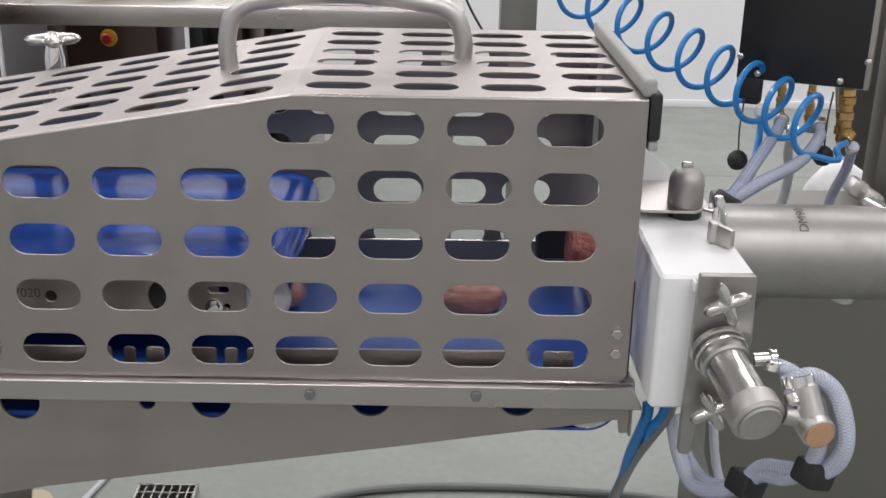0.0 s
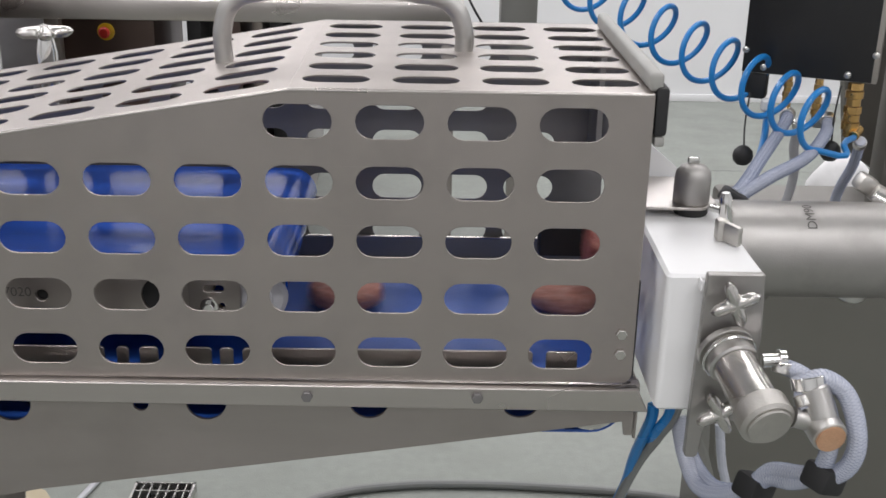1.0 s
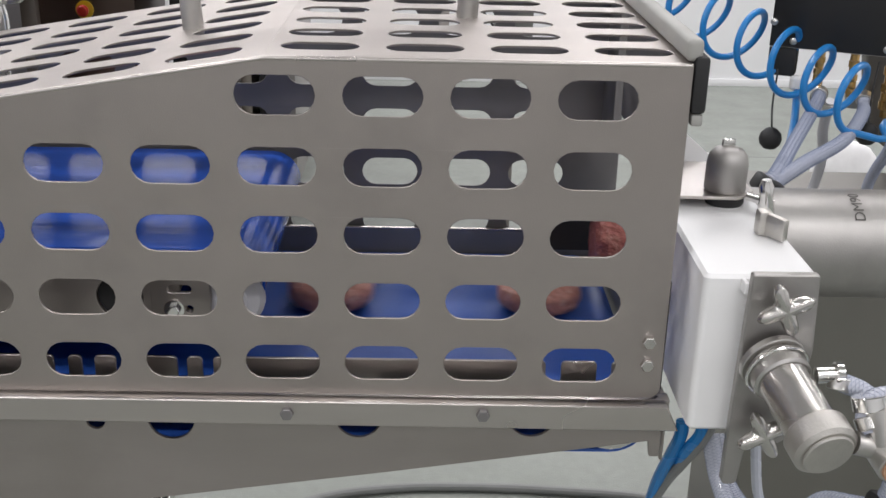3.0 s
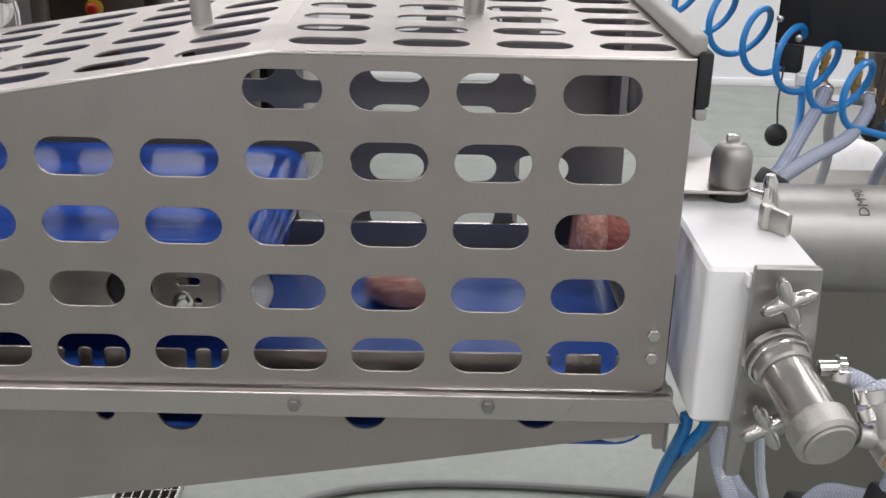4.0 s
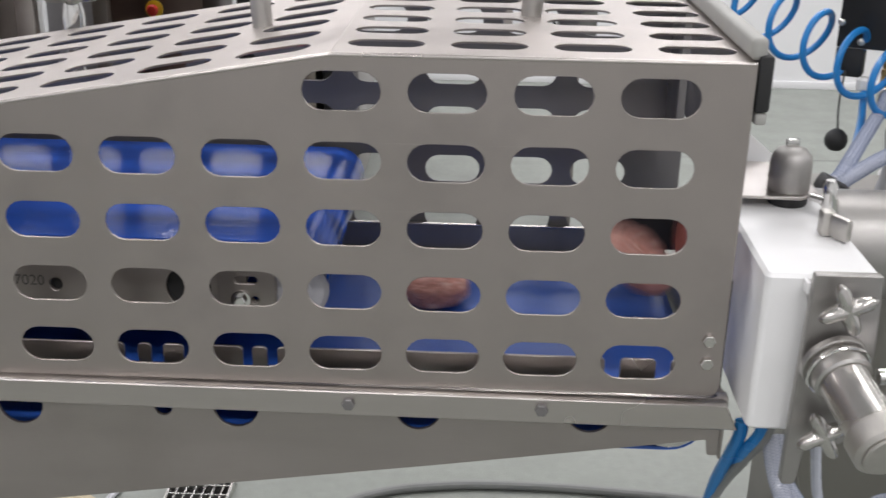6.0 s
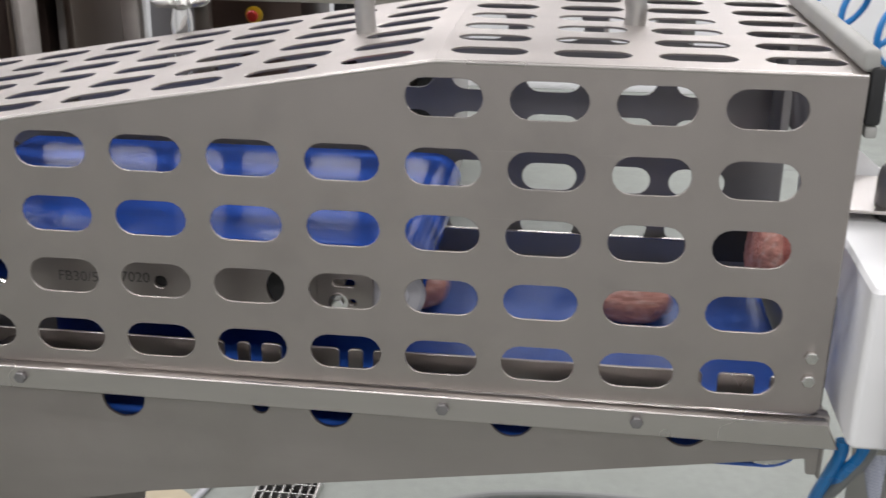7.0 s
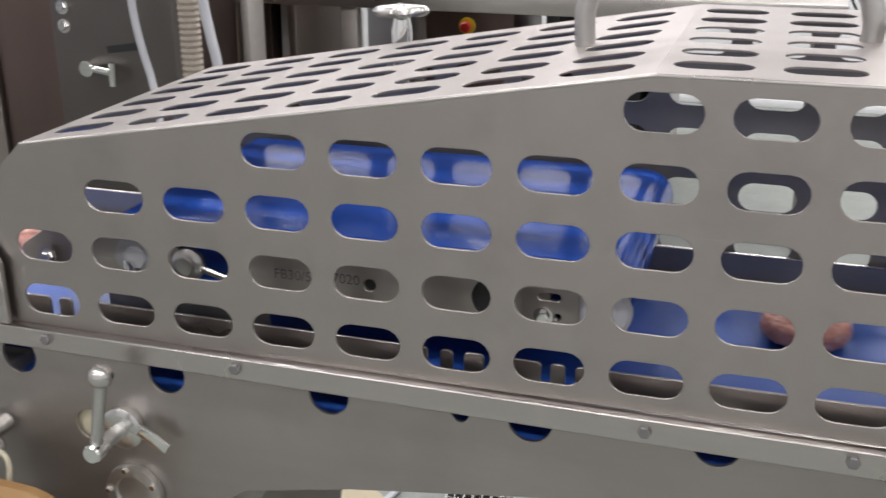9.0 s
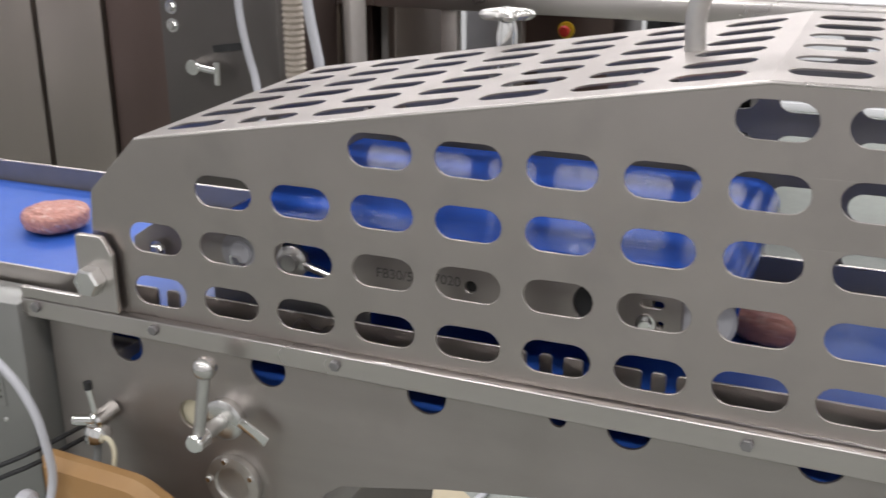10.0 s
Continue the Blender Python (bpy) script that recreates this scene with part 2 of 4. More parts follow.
def lettering(text, size, m, mat, name, parent, depth=0.0003, align="CENTER"):
    cu = bpy.data.curves.new("tmp", "FONT")
    cu.body, cu.size, cu.extrude, cu.align_x, cu.align_y = text, size, depth, align, "CENTER"
    me = curve_mesh(cu)
    me.transform(m)
    return part(name, me, mat, parent, smooth=0)


# ---- the hall ----
X0, X1, Y0, Y1 = -5.6, 4.4, -5.2, 4.9
tagged(part("floor", bm_box(X0, X1, Y0, Y1, -0.1, 0.0), "floor"), "grey-green resin floor of the hall", "floor", kind="structure")
tagged(part("wall_north", bm_box(X0, X1, Y1, Y1 + 0.15, -0.1, CEIL), "wall"), "white hygienic wall panel", "wall", kind="structure")
tagged(part("wall_south", bm_box(X0, X1, Y0 - 0.15, Y0, -0.1, CEIL), "wall"), "white hygienic wall panel", "wall", kind="structure")
tagged(part("wall_west", bm_box(X0 - 0.15, X0, Y0 - 0.15, Y1 + 0.15, -0.1, CEIL), "wall"), "white hygienic wall panel", "wall", kind="structure")
tagged(part("wall_east", bm_box(X1, X1 + 0.15, Y0 - 0.15, Y1 + 0.15, -0.1, CEIL), "wall"), "white hygienic wall panel", "wall", kind="structure")
tagged(part("ceiling", bm_box(X0 - 0.15, X1 + 0.15, Y0 - 0.15, Y1 + 0.15, CEIL, CEIL + 0.1), "ceiling"), "white hall ceiling", "ceiling", kind="structure")
tagged(part("baseboard", bm_box(X0, X1, Y1 - 0.012, Y1 - 0.001, 0.0, 0.04, 0.003), "wall"), "white coved wall base", "baseboard", kind="structure")

for lx, ly in LUMS:
    lum = thing("ceiling_light", (lx, ly, CEIL), "white flat ceiling luminaire", "lamp", "ceiling lights")
    part("housing", bm_box(lx - 0.64, lx + 0.64, ly - 0.17, ly + 0.17, CEIL - 0.06, CEIL - 0.001, 0.006), "white_sheet", lum)
    part("diffuser", bm_box(lx - 0.60, lx + 0.60, ly - 0.13, ly + 0.13, CEIL - 0.068, CEIL - 0.0605), "glow", lum)

# unseen glowing wall panels, added for bright rectangles reflected in the press belt
for lx in (-3.4, -2.0, -0.6, 0.8, 2.2):
    wl = thing("reflected_wall_light", (lx, Y1, 2.5), "unseen wall luminaire added for reflections in belt and hood", "lamp", "wall lights")
    part("housing", bm_box(lx - 0.46, lx + 0.46, Y1 - 0.06, Y1 - 0.0005, 2.36, 2.64, 0.006), "white_sheet", wl)
    part("diffuser", bm_box(lx - 0.43, lx + 0.43, Y1 - 0.068, Y1 - 0.0605, 2.39, 2.61), "soft_glow", wl)

# ---- perforated guard ----
PX, PZ, SL, SW = 0.08, 0.055, 0.06, 0.03
DEPTH, TOPZ, KNEE, NOSE, RIGHT = 0.362, 1.139, -0.247, -0.813, 0.0685
T = 0.002
guard = thing("perforated_guard", (-0.4, 0.18, 0.86), "stainless steel guard hood perforated with rows of oblong slots", "guard")
outline = round_loop([(RIGHT, 0.861), (RIGHT, TOPZ), (KNEE, TOPZ), (NOSE, 1.043), (-0.871, 0.985), (-0.876, 0.93), (-0.866, 0.861)],
                     [0.009, 0.003, 0.02, 0.01, 0.012, 0.012, 0.004])
COLS = {0: range(0, 4), 1: range(0, 8), 2: range(0, 10), 3: range(0, 11), 4: range(0, 11)}
holes = [slot_loop(-c * PX, 1.0 - (r - 2) * PZ, SL, SW) for r in COLS for c in COLS[r]]
front = part("front_panel", sheet([outline] + holes, T, upright(T / 2)), "sheet", guard)
back_outline = [(0.086 if x > 0.06 else x, z) for x, z in outline]
back_holes = [slot_loop(-0.164 + 0.08 * 2 - c * PX, 0.994 - (r - 2) * PZ, SL, SW) for r in COLS for c in COLS[r]]
# steel like the front; the shade inside the guard is in its colour
part("back_panel", sheet([back_outline] + back_holes, T, upright(DEPTH - T / 2)), "dimmed", guard, "rear panel with its inside shade put into a darker colour")
TR = [0.041 + 0.0556 * i for i in range(6)]
loops = [[(KNEE, T), (RIGHT, T), (RIGHT, DEPTH - T), (KNEE, DEPTH - T)]]
loops += [slot_loop(-0.209 + PX * c, y, SL, SW) for c in range(4) for y in TR]
part("top_panel", sheet(loops, T, Matrix.Translation((0, 0, TOPZ - T / 2)), 0.0003), "sheet", guard)
SANG = math.atan2(TOPZ - 1.043, KNEE - NOSE)
SLEN = math.hypot(TOPZ - 1.043, KNEE - NOSE)
loops = [[(-SLEN, T), (0, T), (0, DEPTH - T), (-SLEN, DEPTH - T)]]
loops += [slot_loop(-0.0515 - PX * c, y, SL, SW) for c in range(7) for y in TR]
slope_m = Matrix.Translation((KNEE, 0, TOPZ - T / 2)) @ Matrix.Rotation(-SANG, 4, "Y")
part("sloped_panel", sheet(loops, T, slope_m, 0.0003), "sheet", guard)
nang, nlen = math.atan2(1.043 - 0.985, 0.871 + NOSE), math.hypot(1.043 - 0.985, 0.871 + NOSE)
part("nose_panel", sheet([[(-nlen, T), (0, T), (0, DEPTH - T), (-nlen, DEPTH - T)]], T,
                         Matrix.Translation((NOSE, 0, 1.042)) @ Matrix.Rotation(-nang, 4, "Y")), "sheet", guard)
part("bent_edge", bm_join(rod((RIGHT - 0.001, 0.0016, TOPZ - 0.0018), (KNEE, 0.0016, TOPZ - 0.0018), 0.0021, 12),
                          rod((KNEE, 0.0016, TOPZ - 0.0018), (NOSE, 0.0016, 1.0412), 0.0021, 12),
                          rod((KNEE, 0.0016, TOPZ - 0.0022), (KNEE, DEPTH - 0.002, TOPZ - 0.0022), 0.0019, 12)), "rail", guard, "bright bent edge")
HY = 0.182
part("carry_handle", hose([(-0.333, HY, 1.120), (-0.333, HY, 1.160), (-0.322, HY, 1.184), (-0.295, HY, 1.194), (-0.132, HY, 1.194),
                           (-0.104, HY, 1.184), (-0.092, HY, 1.158), (-0.092, HY, 1.137)], 0.0095, res=10, bev=5), "tube_steel", guard, "bent satin steel tube handle")
for z in (0.9125, 0.892):
    part("hex_bolt", hexbolt((0.0555, -0.0002, z), (0, -1, 0), 0.0095, 0.005, False), "satin", guard)
part("edge_profile", bm_box(0.0635, 0.0760, 0.003, 0.335, 1.1395, 1.1565, 0.004, 3), "grey_rubber", guard, "grey rubber edge profile")
part("red_cord", hose([(-0.42, 0.10, 1.075), (-0.375, 0.060, 1.098), (-0.345, 0.043, 1.110), (-0.315, 0.040, 1.116), (-0.29, 0.045, 1.120), (-0.27, 0.07, 1.115)], 0.0035), "red", guard, "red cord under the sloped panel")
# end panels take the same shade-darkened colour
part("end_panel", bm_box(0.0645, 0.0662, 0.003, 0.252, 1.035, 1.1365, 0.0004), "dimmed", guard)
part("end_panel", bm_box(0.0645, 0.0662, 0.292, 0.359, 0.985, 1.1365, 0.0004), "dimmed", guard)
part("latch_block", bm_box(0.0695, 0.081, 0.0, 0.028, 1.101, 1.144, 0.003), "rubber", guard, "black plastic latch block")
# black strip put where the gap beside the guard lies in shade
part("gap_seal", bm_box(0.0695, 0.0725, 0.012, 0.018, 0.862, 0.960, 0.001), "rubber", guard, "black strip standing for the shade in the gap")
part("latch_foot", bm_box(0.071, 0.080, 0.002, 0.024, 1.091, 1.1005, 0.002), "grey_rubber", guard)

# ---- conveyor frame ----
XL = -4.9
conv = thing("belt_conveyor", (-1.0, 0.2, 0.0), "stainless steel belt conveyor with a long blue belt", "conveyor")
railm = Matrix.Translation((0, -0.006, 0)) @ Matrix.Rotation(radians(90), 4, "X")
part("front_rail", sheet([[(-0.968, 0.8430), (0.0845, 0.8360), (0.0740, 0.8590), (-0.968, 0.8632)]], 0.012, railm, 0.0012), "rail", conv, "bright brushed steel guard rail", 0)
part("rail_ledge", bm_box(-0.862, 0.078, 0.0005, 0.0122, 0.8425, 0.8590, 0.0008), "rail", conv)
for x, z in ((-0.0772, 0.8505), (-0.2365, 0.8500), (-0.604, 0.8525), (-0.803, 0.8545), (-0.947, 0.8560)):
    part("hex_bolt", hexbolt((x, -0.0121, z), (0, -1, 0), 0.0095, 0.0045, False), "dimmed", conv)
fp = round_loop([(0.066, 0.812), (0.068, 0.797), (0.0765, 0.797), (0.077, 0.858), (-0.957, 0.858), (-0.957, 0.30), (-0.70, 0.30), (-0.640, 0.690), (-0.618, 0.7060), (-0.58, 0.7135), (-0.507, 0.7285), (-0.156, 0.7785)],
                [0, 0.002, 0.002, 0, 0, 0, 0.02, 0.02, 0, 0, 0, 0])
ph = [circle_loop(x, z, 0.0195) for x, z in ((-0.859, 0.818), (-0.6925, 0.8207), (-0.525, 0.8245), (-0.337, 0.8285), (-0.180, 0.832), (-0.034, 0.8345))] + [circle_loop(-0.400, 0.8255, 0.0077)]
ph.append(circle_loop(-0.785, 0.752, 0.0165))
part("side_plate", sheet([fp] + ph, 0.004, upright(0.0145)), "plate", conv, "broad grey steel side plate with round holes")
fb = [(x, z) for x, z in fp]
part("rear_side_plate", sheet([fb] + ph, 0.004, upright(0.372)), "plate", conv)


def fence(y, notches, name, mat):
    top, low = 0.8755, 0.8385
    pts = [(XL, low), (0.075, low), (0.075, top)]
    for a, b in sorted(notches, reverse=True):
        pts += [(b, top), (b, top - 0.026), (a, top - 0.026), (a, top)]
    pts.append((XL, top))
    rad = [0, 0, 0] + [0.004] * (4 * len(notches)) + [0]
    return part(name, sheet([round_loop(pts, rad)], 0.003, upright(y), 0.0005), mat, conv, "thin steel belt fence with notched top edge", 0)


NOTCH = [(0.0215, 0.034), (-0.022, -0.009), (-0.3035, -0.3125), (-0.3335, -0.3255), (-0.372, -0.385), (-0.4135, -0.403), (-0.425, -0.437), (-0.795, -0.805), (-0.82, -0.83)]
NOTCH = [(min(a), max(a)) for a in NOTCH]
fence(0.036, NOTCH, "front_fence", "rail")
# rear fence: its shade is put into the darker steel colour
fence(0.351, [], "rear_fence", "dimmed")
# lit top edge of the rear fence, added as a brighter strip
part("rear_fence_edge", bm_box(XL, 0.075, 0.3485, 0.3535, 0.8758, 0.8775, 0.0006), "rail", conv, "bright strip for the lit top edge of the rear fence")


def belt_loop(x0, x1, y0, y1, zc, r, thick=0.003, seg=14):
    """A closed belt round two rollers, with thickness."""
    ring = [(x1 + r * math.cos(math.pi / 2 - math.pi * i / seg), zc + r * math.sin(math.pi / 2 - math.pi * i / seg)) for i in range(seg + 1)]
    ring += [(x0 - r * math.cos(math.pi / 2 - math.pi * i / seg), zc - r * math.sin(math.pi / 2 - math.pi * i / seg)) for i in range(seg + 1)]
    ri = r - thick
    inner = [(x1 + ri * math.cos(math.pi / 2 - math.pi * i / seg), zc + ri * math.sin(math.pi / 2 - math.pi * i / seg)) for i in range(seg + 1)]
    inner += [(x0 - ri * math.cos(math.pi / 2 - math.pi * i / seg), zc - ri * math.sin(math.pi / 2 - math.pi * i / seg)) for i in range(seg + 1)]
    bm = bmesh.new()
    sets = [[bm.verts.new((x, y, z)) for x, z in lp] for lp, y in ((ring, y0), (ring, y1), (inner, y1), (inner, y0))]
    n = len(ring)
    for k in range(4):
        a, b = sets[k], sets[(k + 1) % 4]
        for i in range(n):
            j = (i + 1) % n
            bm.faces.new((a[i], a[j], b[j], b[i]))
    bmesh.ops.recalc_face_normals(bm, faces=bm.faces)
    return bm


BELT = 0.849
part("conveyor_belt", belt_loop(XL + 0.035, 0.040, 0.042, 0.345, BELT - 0.033, 0.033), "belt", conv, "smooth blue conveyor belt")
for x in (XL + 0.035, 0.040, -0.95, -1.9):
    part("belt_roller", rod((x, 0.040, BELT - 0.033), (x, 0.348, BELT - 0.033), 0.0295), "steel", conv)
for x, y in ((-0.9, 0.03), (-0.9, 0.356), (-2.4, 0.05), (-2.4, 0.34), (-4.6, 0.05), (-4.6, 0.34)):
    part("leg", bm_box(x - 0.02, x + 0.02, y - 0.003 if y < 0.2 else y - 0.03, y + 0.03 if y < 0.2 else y + 0.003, 0.0, 0.80, 0.003), "plate", conv)
part("cross_bar", bm_box(-0.70, -0.66, 0.018, 0.369, 0.62, 0.66, 0.003), "plate", conv)
# added plate, hides the bright floor so the gap stays dark
part("end_plate", bm_box(0.0785, 0.0815, 0.018, 0.369, 0.79, 0.847, 0.001), "plate", conv)

part("cream_liner", bm_box(-0.815, -0.755, 0.019, 0.023, 0.722, 0.782, 0.001), "cream", conv, "cream plastic liner behind the plate hole")

# hinge end of the guard rail
hinge = thing("hinge_bracket", (-0.90, -0.006, 0.86), "steel hinge bracket with a large hex bolt on the rail", "bracket")
hb = round_loop([(-0.966, 0.8637), (-0.845, 0.8637), (-0.845, 0.925), (-0.856, 0.943), (-0.888, 0.943), (-0.888, 0.8760), (-0.966, 0.8760)], [0, 0, 0.004, 0.006, 0.004, 0.004, 0.002])
part("plate", sheet([hb], 0.006, upright(-0.0085), 0.0008), "rail", hinge)
part("hex_bolt", hexbolt((-0.8685, -0.0117, 0.898), (0, -1, 0), 0.026, 0.016, False), "steel", hinge)

# ---- press conveyor over the belt ----
press = thing("press_conveyor", (-0.5, 0.19, 0.95), "short upper conveyor with a glossy blue pressing belt", "conveyor")
UX0, UX1, UZ, UR = -0.742, -0.290, 0.935, 0.030
part("press_belt", belt_loop(UX0, UX1, 0.0555, 0.343, UZ, UR, 0.0025, 20), "press_belt", press, "glossy blue pressing belt")
for x in (UX0, UX1):
    part("roller", rod((x, 0.058, UZ), (x, 0.347, UZ), UR - 0.003, 28, 0.001), "steel", press)
    part("roller_cap", lathe([(0.0, 0), (0.011, 0), (0.0115, 0.002), (0.022, 0.002), (0.026, 0.005), (0.026, 0.009)],
                             Matrix.Translation((x + 0.004, 0.048, UZ - 0.013)) @ Matrix.Rotation(radians(-90), 4, "X"), 32), "white_hose", press, "pale round roller end cap")
sp = round_loop([(-0.632, 0.884), (-0.306, 0.884), (-0.304, 0.935), (-0.322, 0.950), (-0.600, 0.950), (-0.632, 0.950)], [0.004, 0.01, 0.012, 0.004, 0.002, 0.014])
ph2 = [slot_loop(-0.3300, 0.9330, 0.024, 0.0095), circle_loop(-0.3225, 0.9150, 0.0032), circle_loop(-0.4955, 0.9225, 0.0058),
       circle_loop(-0.3805, 0.9235, 0.0195)]
side = part("side_plate", sheet([sp] + ph2, 0.005, upright(0.0505), 0.0006), "sheet", press, "grey steel press side plate with engraved type")
part("clamp_pad", sheet([round_loop([(-0.354, 0.889), (-0.3045, 0.889), (-0.3045, 0.944), (-0.354, 0.944)], 0.008), slot_loop(-0.3300, 0.9330, 0.020, 0.0068), circle_loop(-0.3225, 0.9150, 0.0032)], 0.003, upright(0.0462), 0.0006), "sheet", press)
part("hex_bolt", hexbolt((-0.3350, 0.0445, 0.9150), (0, -1, 0), 0.0095, 0.006), "chrome", press)
part("bore_liner", ring_band((-0.3805, 0.0532, 0.9235), (-0.3805, 0.0655, 0.9235), 0.0215, 0.0196), "rubber", press)
# black discs behind the holes stand for the bores' dark depth
part("bore_plug", rod((-0.3805, 0.0642, 0.9235), (-0.3805, 0.0656, 0.9235), 0.0190), "rubber", press, "black disc standing for the dark of the bore")
part("bore_plug", rod((-0.4955, 0.0535, 0.9225), (-0.4955, 0.0550, 0.9225), 0.0075), "rubber", press, "black disc standing for the dark of the bore")
part("rear_side_plate", sheet([sp], 0.005, upright(0.349), 0.0006), "sheet", press)
EN = Matrix.Rotation(radians(90), 4, "X")
lettering("FB30/5", 0.0135, Matrix.Translation((-0.5711, 0.0479, 0.9234)) @ EN, "ink", "engraved_text", side)
lettering("7020", 0.0135, Matrix.Translation((-0.5183, 0.0479, 0.9256)) @ EN, "ink", "engraved_text", side)
# dark strip added for the shade over the belt near the outlet
part("front_skirt", bm_box(-0.775, -0.600, 0.0536, 0.0548, 0.8535, 0.8860, 0.0004), "dimmed", press)
# added strip, blocks light from behind onto the belt
part("rear_skirt", bm_box(-0.866, -0.300, 0.3453, 0.3463, 0.8530, 0.8835, 0.0003), "dimmed", press)
part("adjust_plate", sheet([round_loop([(-0.866, 0.885), (-0.690, 0.885), (-0.690, 0.944), (-0.820, 0.953), (-0.866, 0.922)], 0.006)], 0.004, upright(0.052), 0.0006), "sheet", press)
part("hex_bolt", hexbolt((-0.7415, 0.0495, 0.914), (0, -1, 0), 0.010, 0.007), "chrome", press)
part("hex_bolt", hexbolt((-0.832, 0.0440, 0.915), (0, -1, 0), 0.010, 0.007), "chrome", press)
part("idler_cap", lathe([(0, 0), (0.008, 0), (0.0085, 0.002), (0.013, 0.003), (0.0165, 0.006), (0.0165, 0.012)],
                        Matrix.Translation((-0.679, 0.040, 0.922)) @ Matrix.Rotation(radians(-90), 4, "X"), 30), "tube_steel", press, "round steel idler cap")
part("tension_rod", rod((-0.664, 0.047, 0.920), (-0.634, 0.047, 0.912), 0.0042), "chrome", press)
for x in (-0.62, -0.34):
    part("cross_tube", rod((x, 0.053, 0.93), (x, 0.347, 0.93), 0.009), "steel", press)
    part("support_post", bm_box(x - 0.012, x + 0.012, 0.3535, 0.364 - 0.004, 0.80, 0.93, 0.002), "plate", press)
post = thing("height_knob", (-0.5865, 0.40, 0.86), "polished four-lobed star knob on an upright spindle", "knob")


def star_knob(m, r, mat="chrome", lobes=4, thick=0.014):
    """Four-lobed star grip with a hub, its axis along local z."""
    bm = bmesh.new()
    n = 48
    levels = ((0.0, 0.80), (0.25, 0.96), (0.6, 1.0), (0.9, 0.9), (1.0, 0.72))
    rings = []
    for h, k in levels:
        ring = []
        for i in range(n):
            a = 2 * math.pi * i / n
            lobe = 0.5 + 0.5 * math.cos(lobes * a)
            rad = r * (0.44 + 0.56 * lobe ** 1.35) * k
            drop = (0.10 * lobe + 0.32 * (1 - lobe)) * thick if h > 0.5 else 0
            ring.append(bm.verts.new((rad * math.cos(a), rad * math.sin(a), h * thick - drop)))
        rings.append(ring)
    for a, b in zip(rings, rings[1:]):
        for i in range(n):
            bm.faces.new((a[i], a[(i + 1) % n], b[(i + 1) % n], b[i]))
    c0, c1 = bm.verts.new((0, 0, -0.002)), bm.verts.new((0, 0, thick * 1.05))
    for i in range(n):
        bm.faces.new((c0, rings[0][(i + 1) % n], rings[0][i]))
        bm.faces.new((c1, rings[-1][i], rings[-1][(i + 1) % n]))
    bmesh.ops.recalc_face_normals(bm, faces=bm.faces)
    return bm_turn(bm, m)


part("grip", star_knob(Matrix.Translation((-0.5865, 0.40, 1.106)) @ Matrix.Rotation(0.35, 4, "Z"), 0.033), "satin", post, "polished star grip")
part("neck", lathe([(0.006, 0), (0.0115, 0.004), (0.0125, 0.05), (0.010, 0.062), (0.009, 0.068)], Matrix.Translation((-0.5865, 0.40, 1.040))), "chrome", post)
part("spindle", rod((-0.5865, 0.40, 0.86), (-0.5865, 0.40, 1.042), 0.008), "steel", post)
part("bracket", bm_box(-0.620, -0.570, 0.3745, 0.43, 0.846, 0.8605, 0.002), "plate", post)
AX_Y = Matrix.Rotation(radians(90), 4, "X")   # local z -> world -y

# ---- forming head at the infeed ----
head = thing("forming_head", (0.125, 0.1, 0.85), "white plastic forming head with chamfered edges", "forming head")
hp = round_loop([(0.0856, -0.032), (0.118, -0.032), (0.1745, -0.022), (0.1740, 0.30), (0.0885, 0.30)], [0.006, 0.002, 0.004, 0.01, 0.01])
bm_h = sheet([hp], 0.1355, Matrix.Translation((0, 0, 0.91725)), 0.003)
part("block", bm_h, "white", head)
part("dome_plate", sheet([round_loop([(0.088, 0.120), (0.150, 0.117), (0.168, 0.135), (0.168, 0.20), (0.150, 0.225), (0.088, 0.225)], 0.008)], 0.003, Matrix.Translation((0, 0, 0.9955)), 0.0006), "rail", head, "thin bright steel cover plate")
part("dome_seal", lathe([(0.0165, 0), (0.0175, 0.002), (0.0175, 0.0075), (0.0165, 0.0085)], Matrix.Translation((0.1425, 0.138, 0.9852))), "rubber", head)
part("dome_cap", lathe([(0.0180, 0), (0.0184, 0.001), (0.0184, 0.025), (0.0170, 0.032), (0.0125, 0.0375), (0.006, 0.0398), (0, 0.0402)], Matrix.Translation((0.1425, 0.140, 0.9972)), 40), "dull_tube", head, "satin steel dome cap")
part("dome_lug", bm_turn(bm_box(-0.006, 0.006, -0.003, 0.003, 0, 0.008, 0.002), Matrix.Translation((0.1415, 0.140, 1.0360))), "steel", head)
part("pin", rod((0.158, 0.122, 0.9965), (0.178, 0.108, 0.9945), 0.0035), "chrome", head)
part("swing_bolt", lathe([(0.006, 0), (0.0075, 0.006), (0.006, 0.022), (0.0065, 0.03), (0.004, 0.036)], Matrix.Translation((0.1695, 0.098, 0.984)) @ Matrix.Rotation(-0.10, 4, "Y")), "chrome", head)
wing = bm_join(bm_box(-0.006, 0.006, -0.007, 0.007, 0, 0.022, 0.003), bm_turn(bm_box(0.0, 0.026, -0.0035, 0.0035, 0.001, 0.021, 0.003), Matrix.Rotation(radians(-62), 4, "Z")))
part("wing_nut", bm_turn(wing, Matrix.Translation((0.1545, 0.058, 0.9850))), "cast", head, "cast steel wing nut")
part("guide_sheet", sheet([[(0.098, 0.955), (0.166, 0.955), (0.158, 0.995), (0.098, 1.045)]], 0.002, upright(0.24), 0.0003), "white_sheet", head, "white triangular sheet")
nozzle = ring_band((0.074, 0.19, 0.927), (0.104, 0.19, 0.927), 0.046, 0.040)
part("nozzle", nozzle, "white", head, "white outlet nozzle")

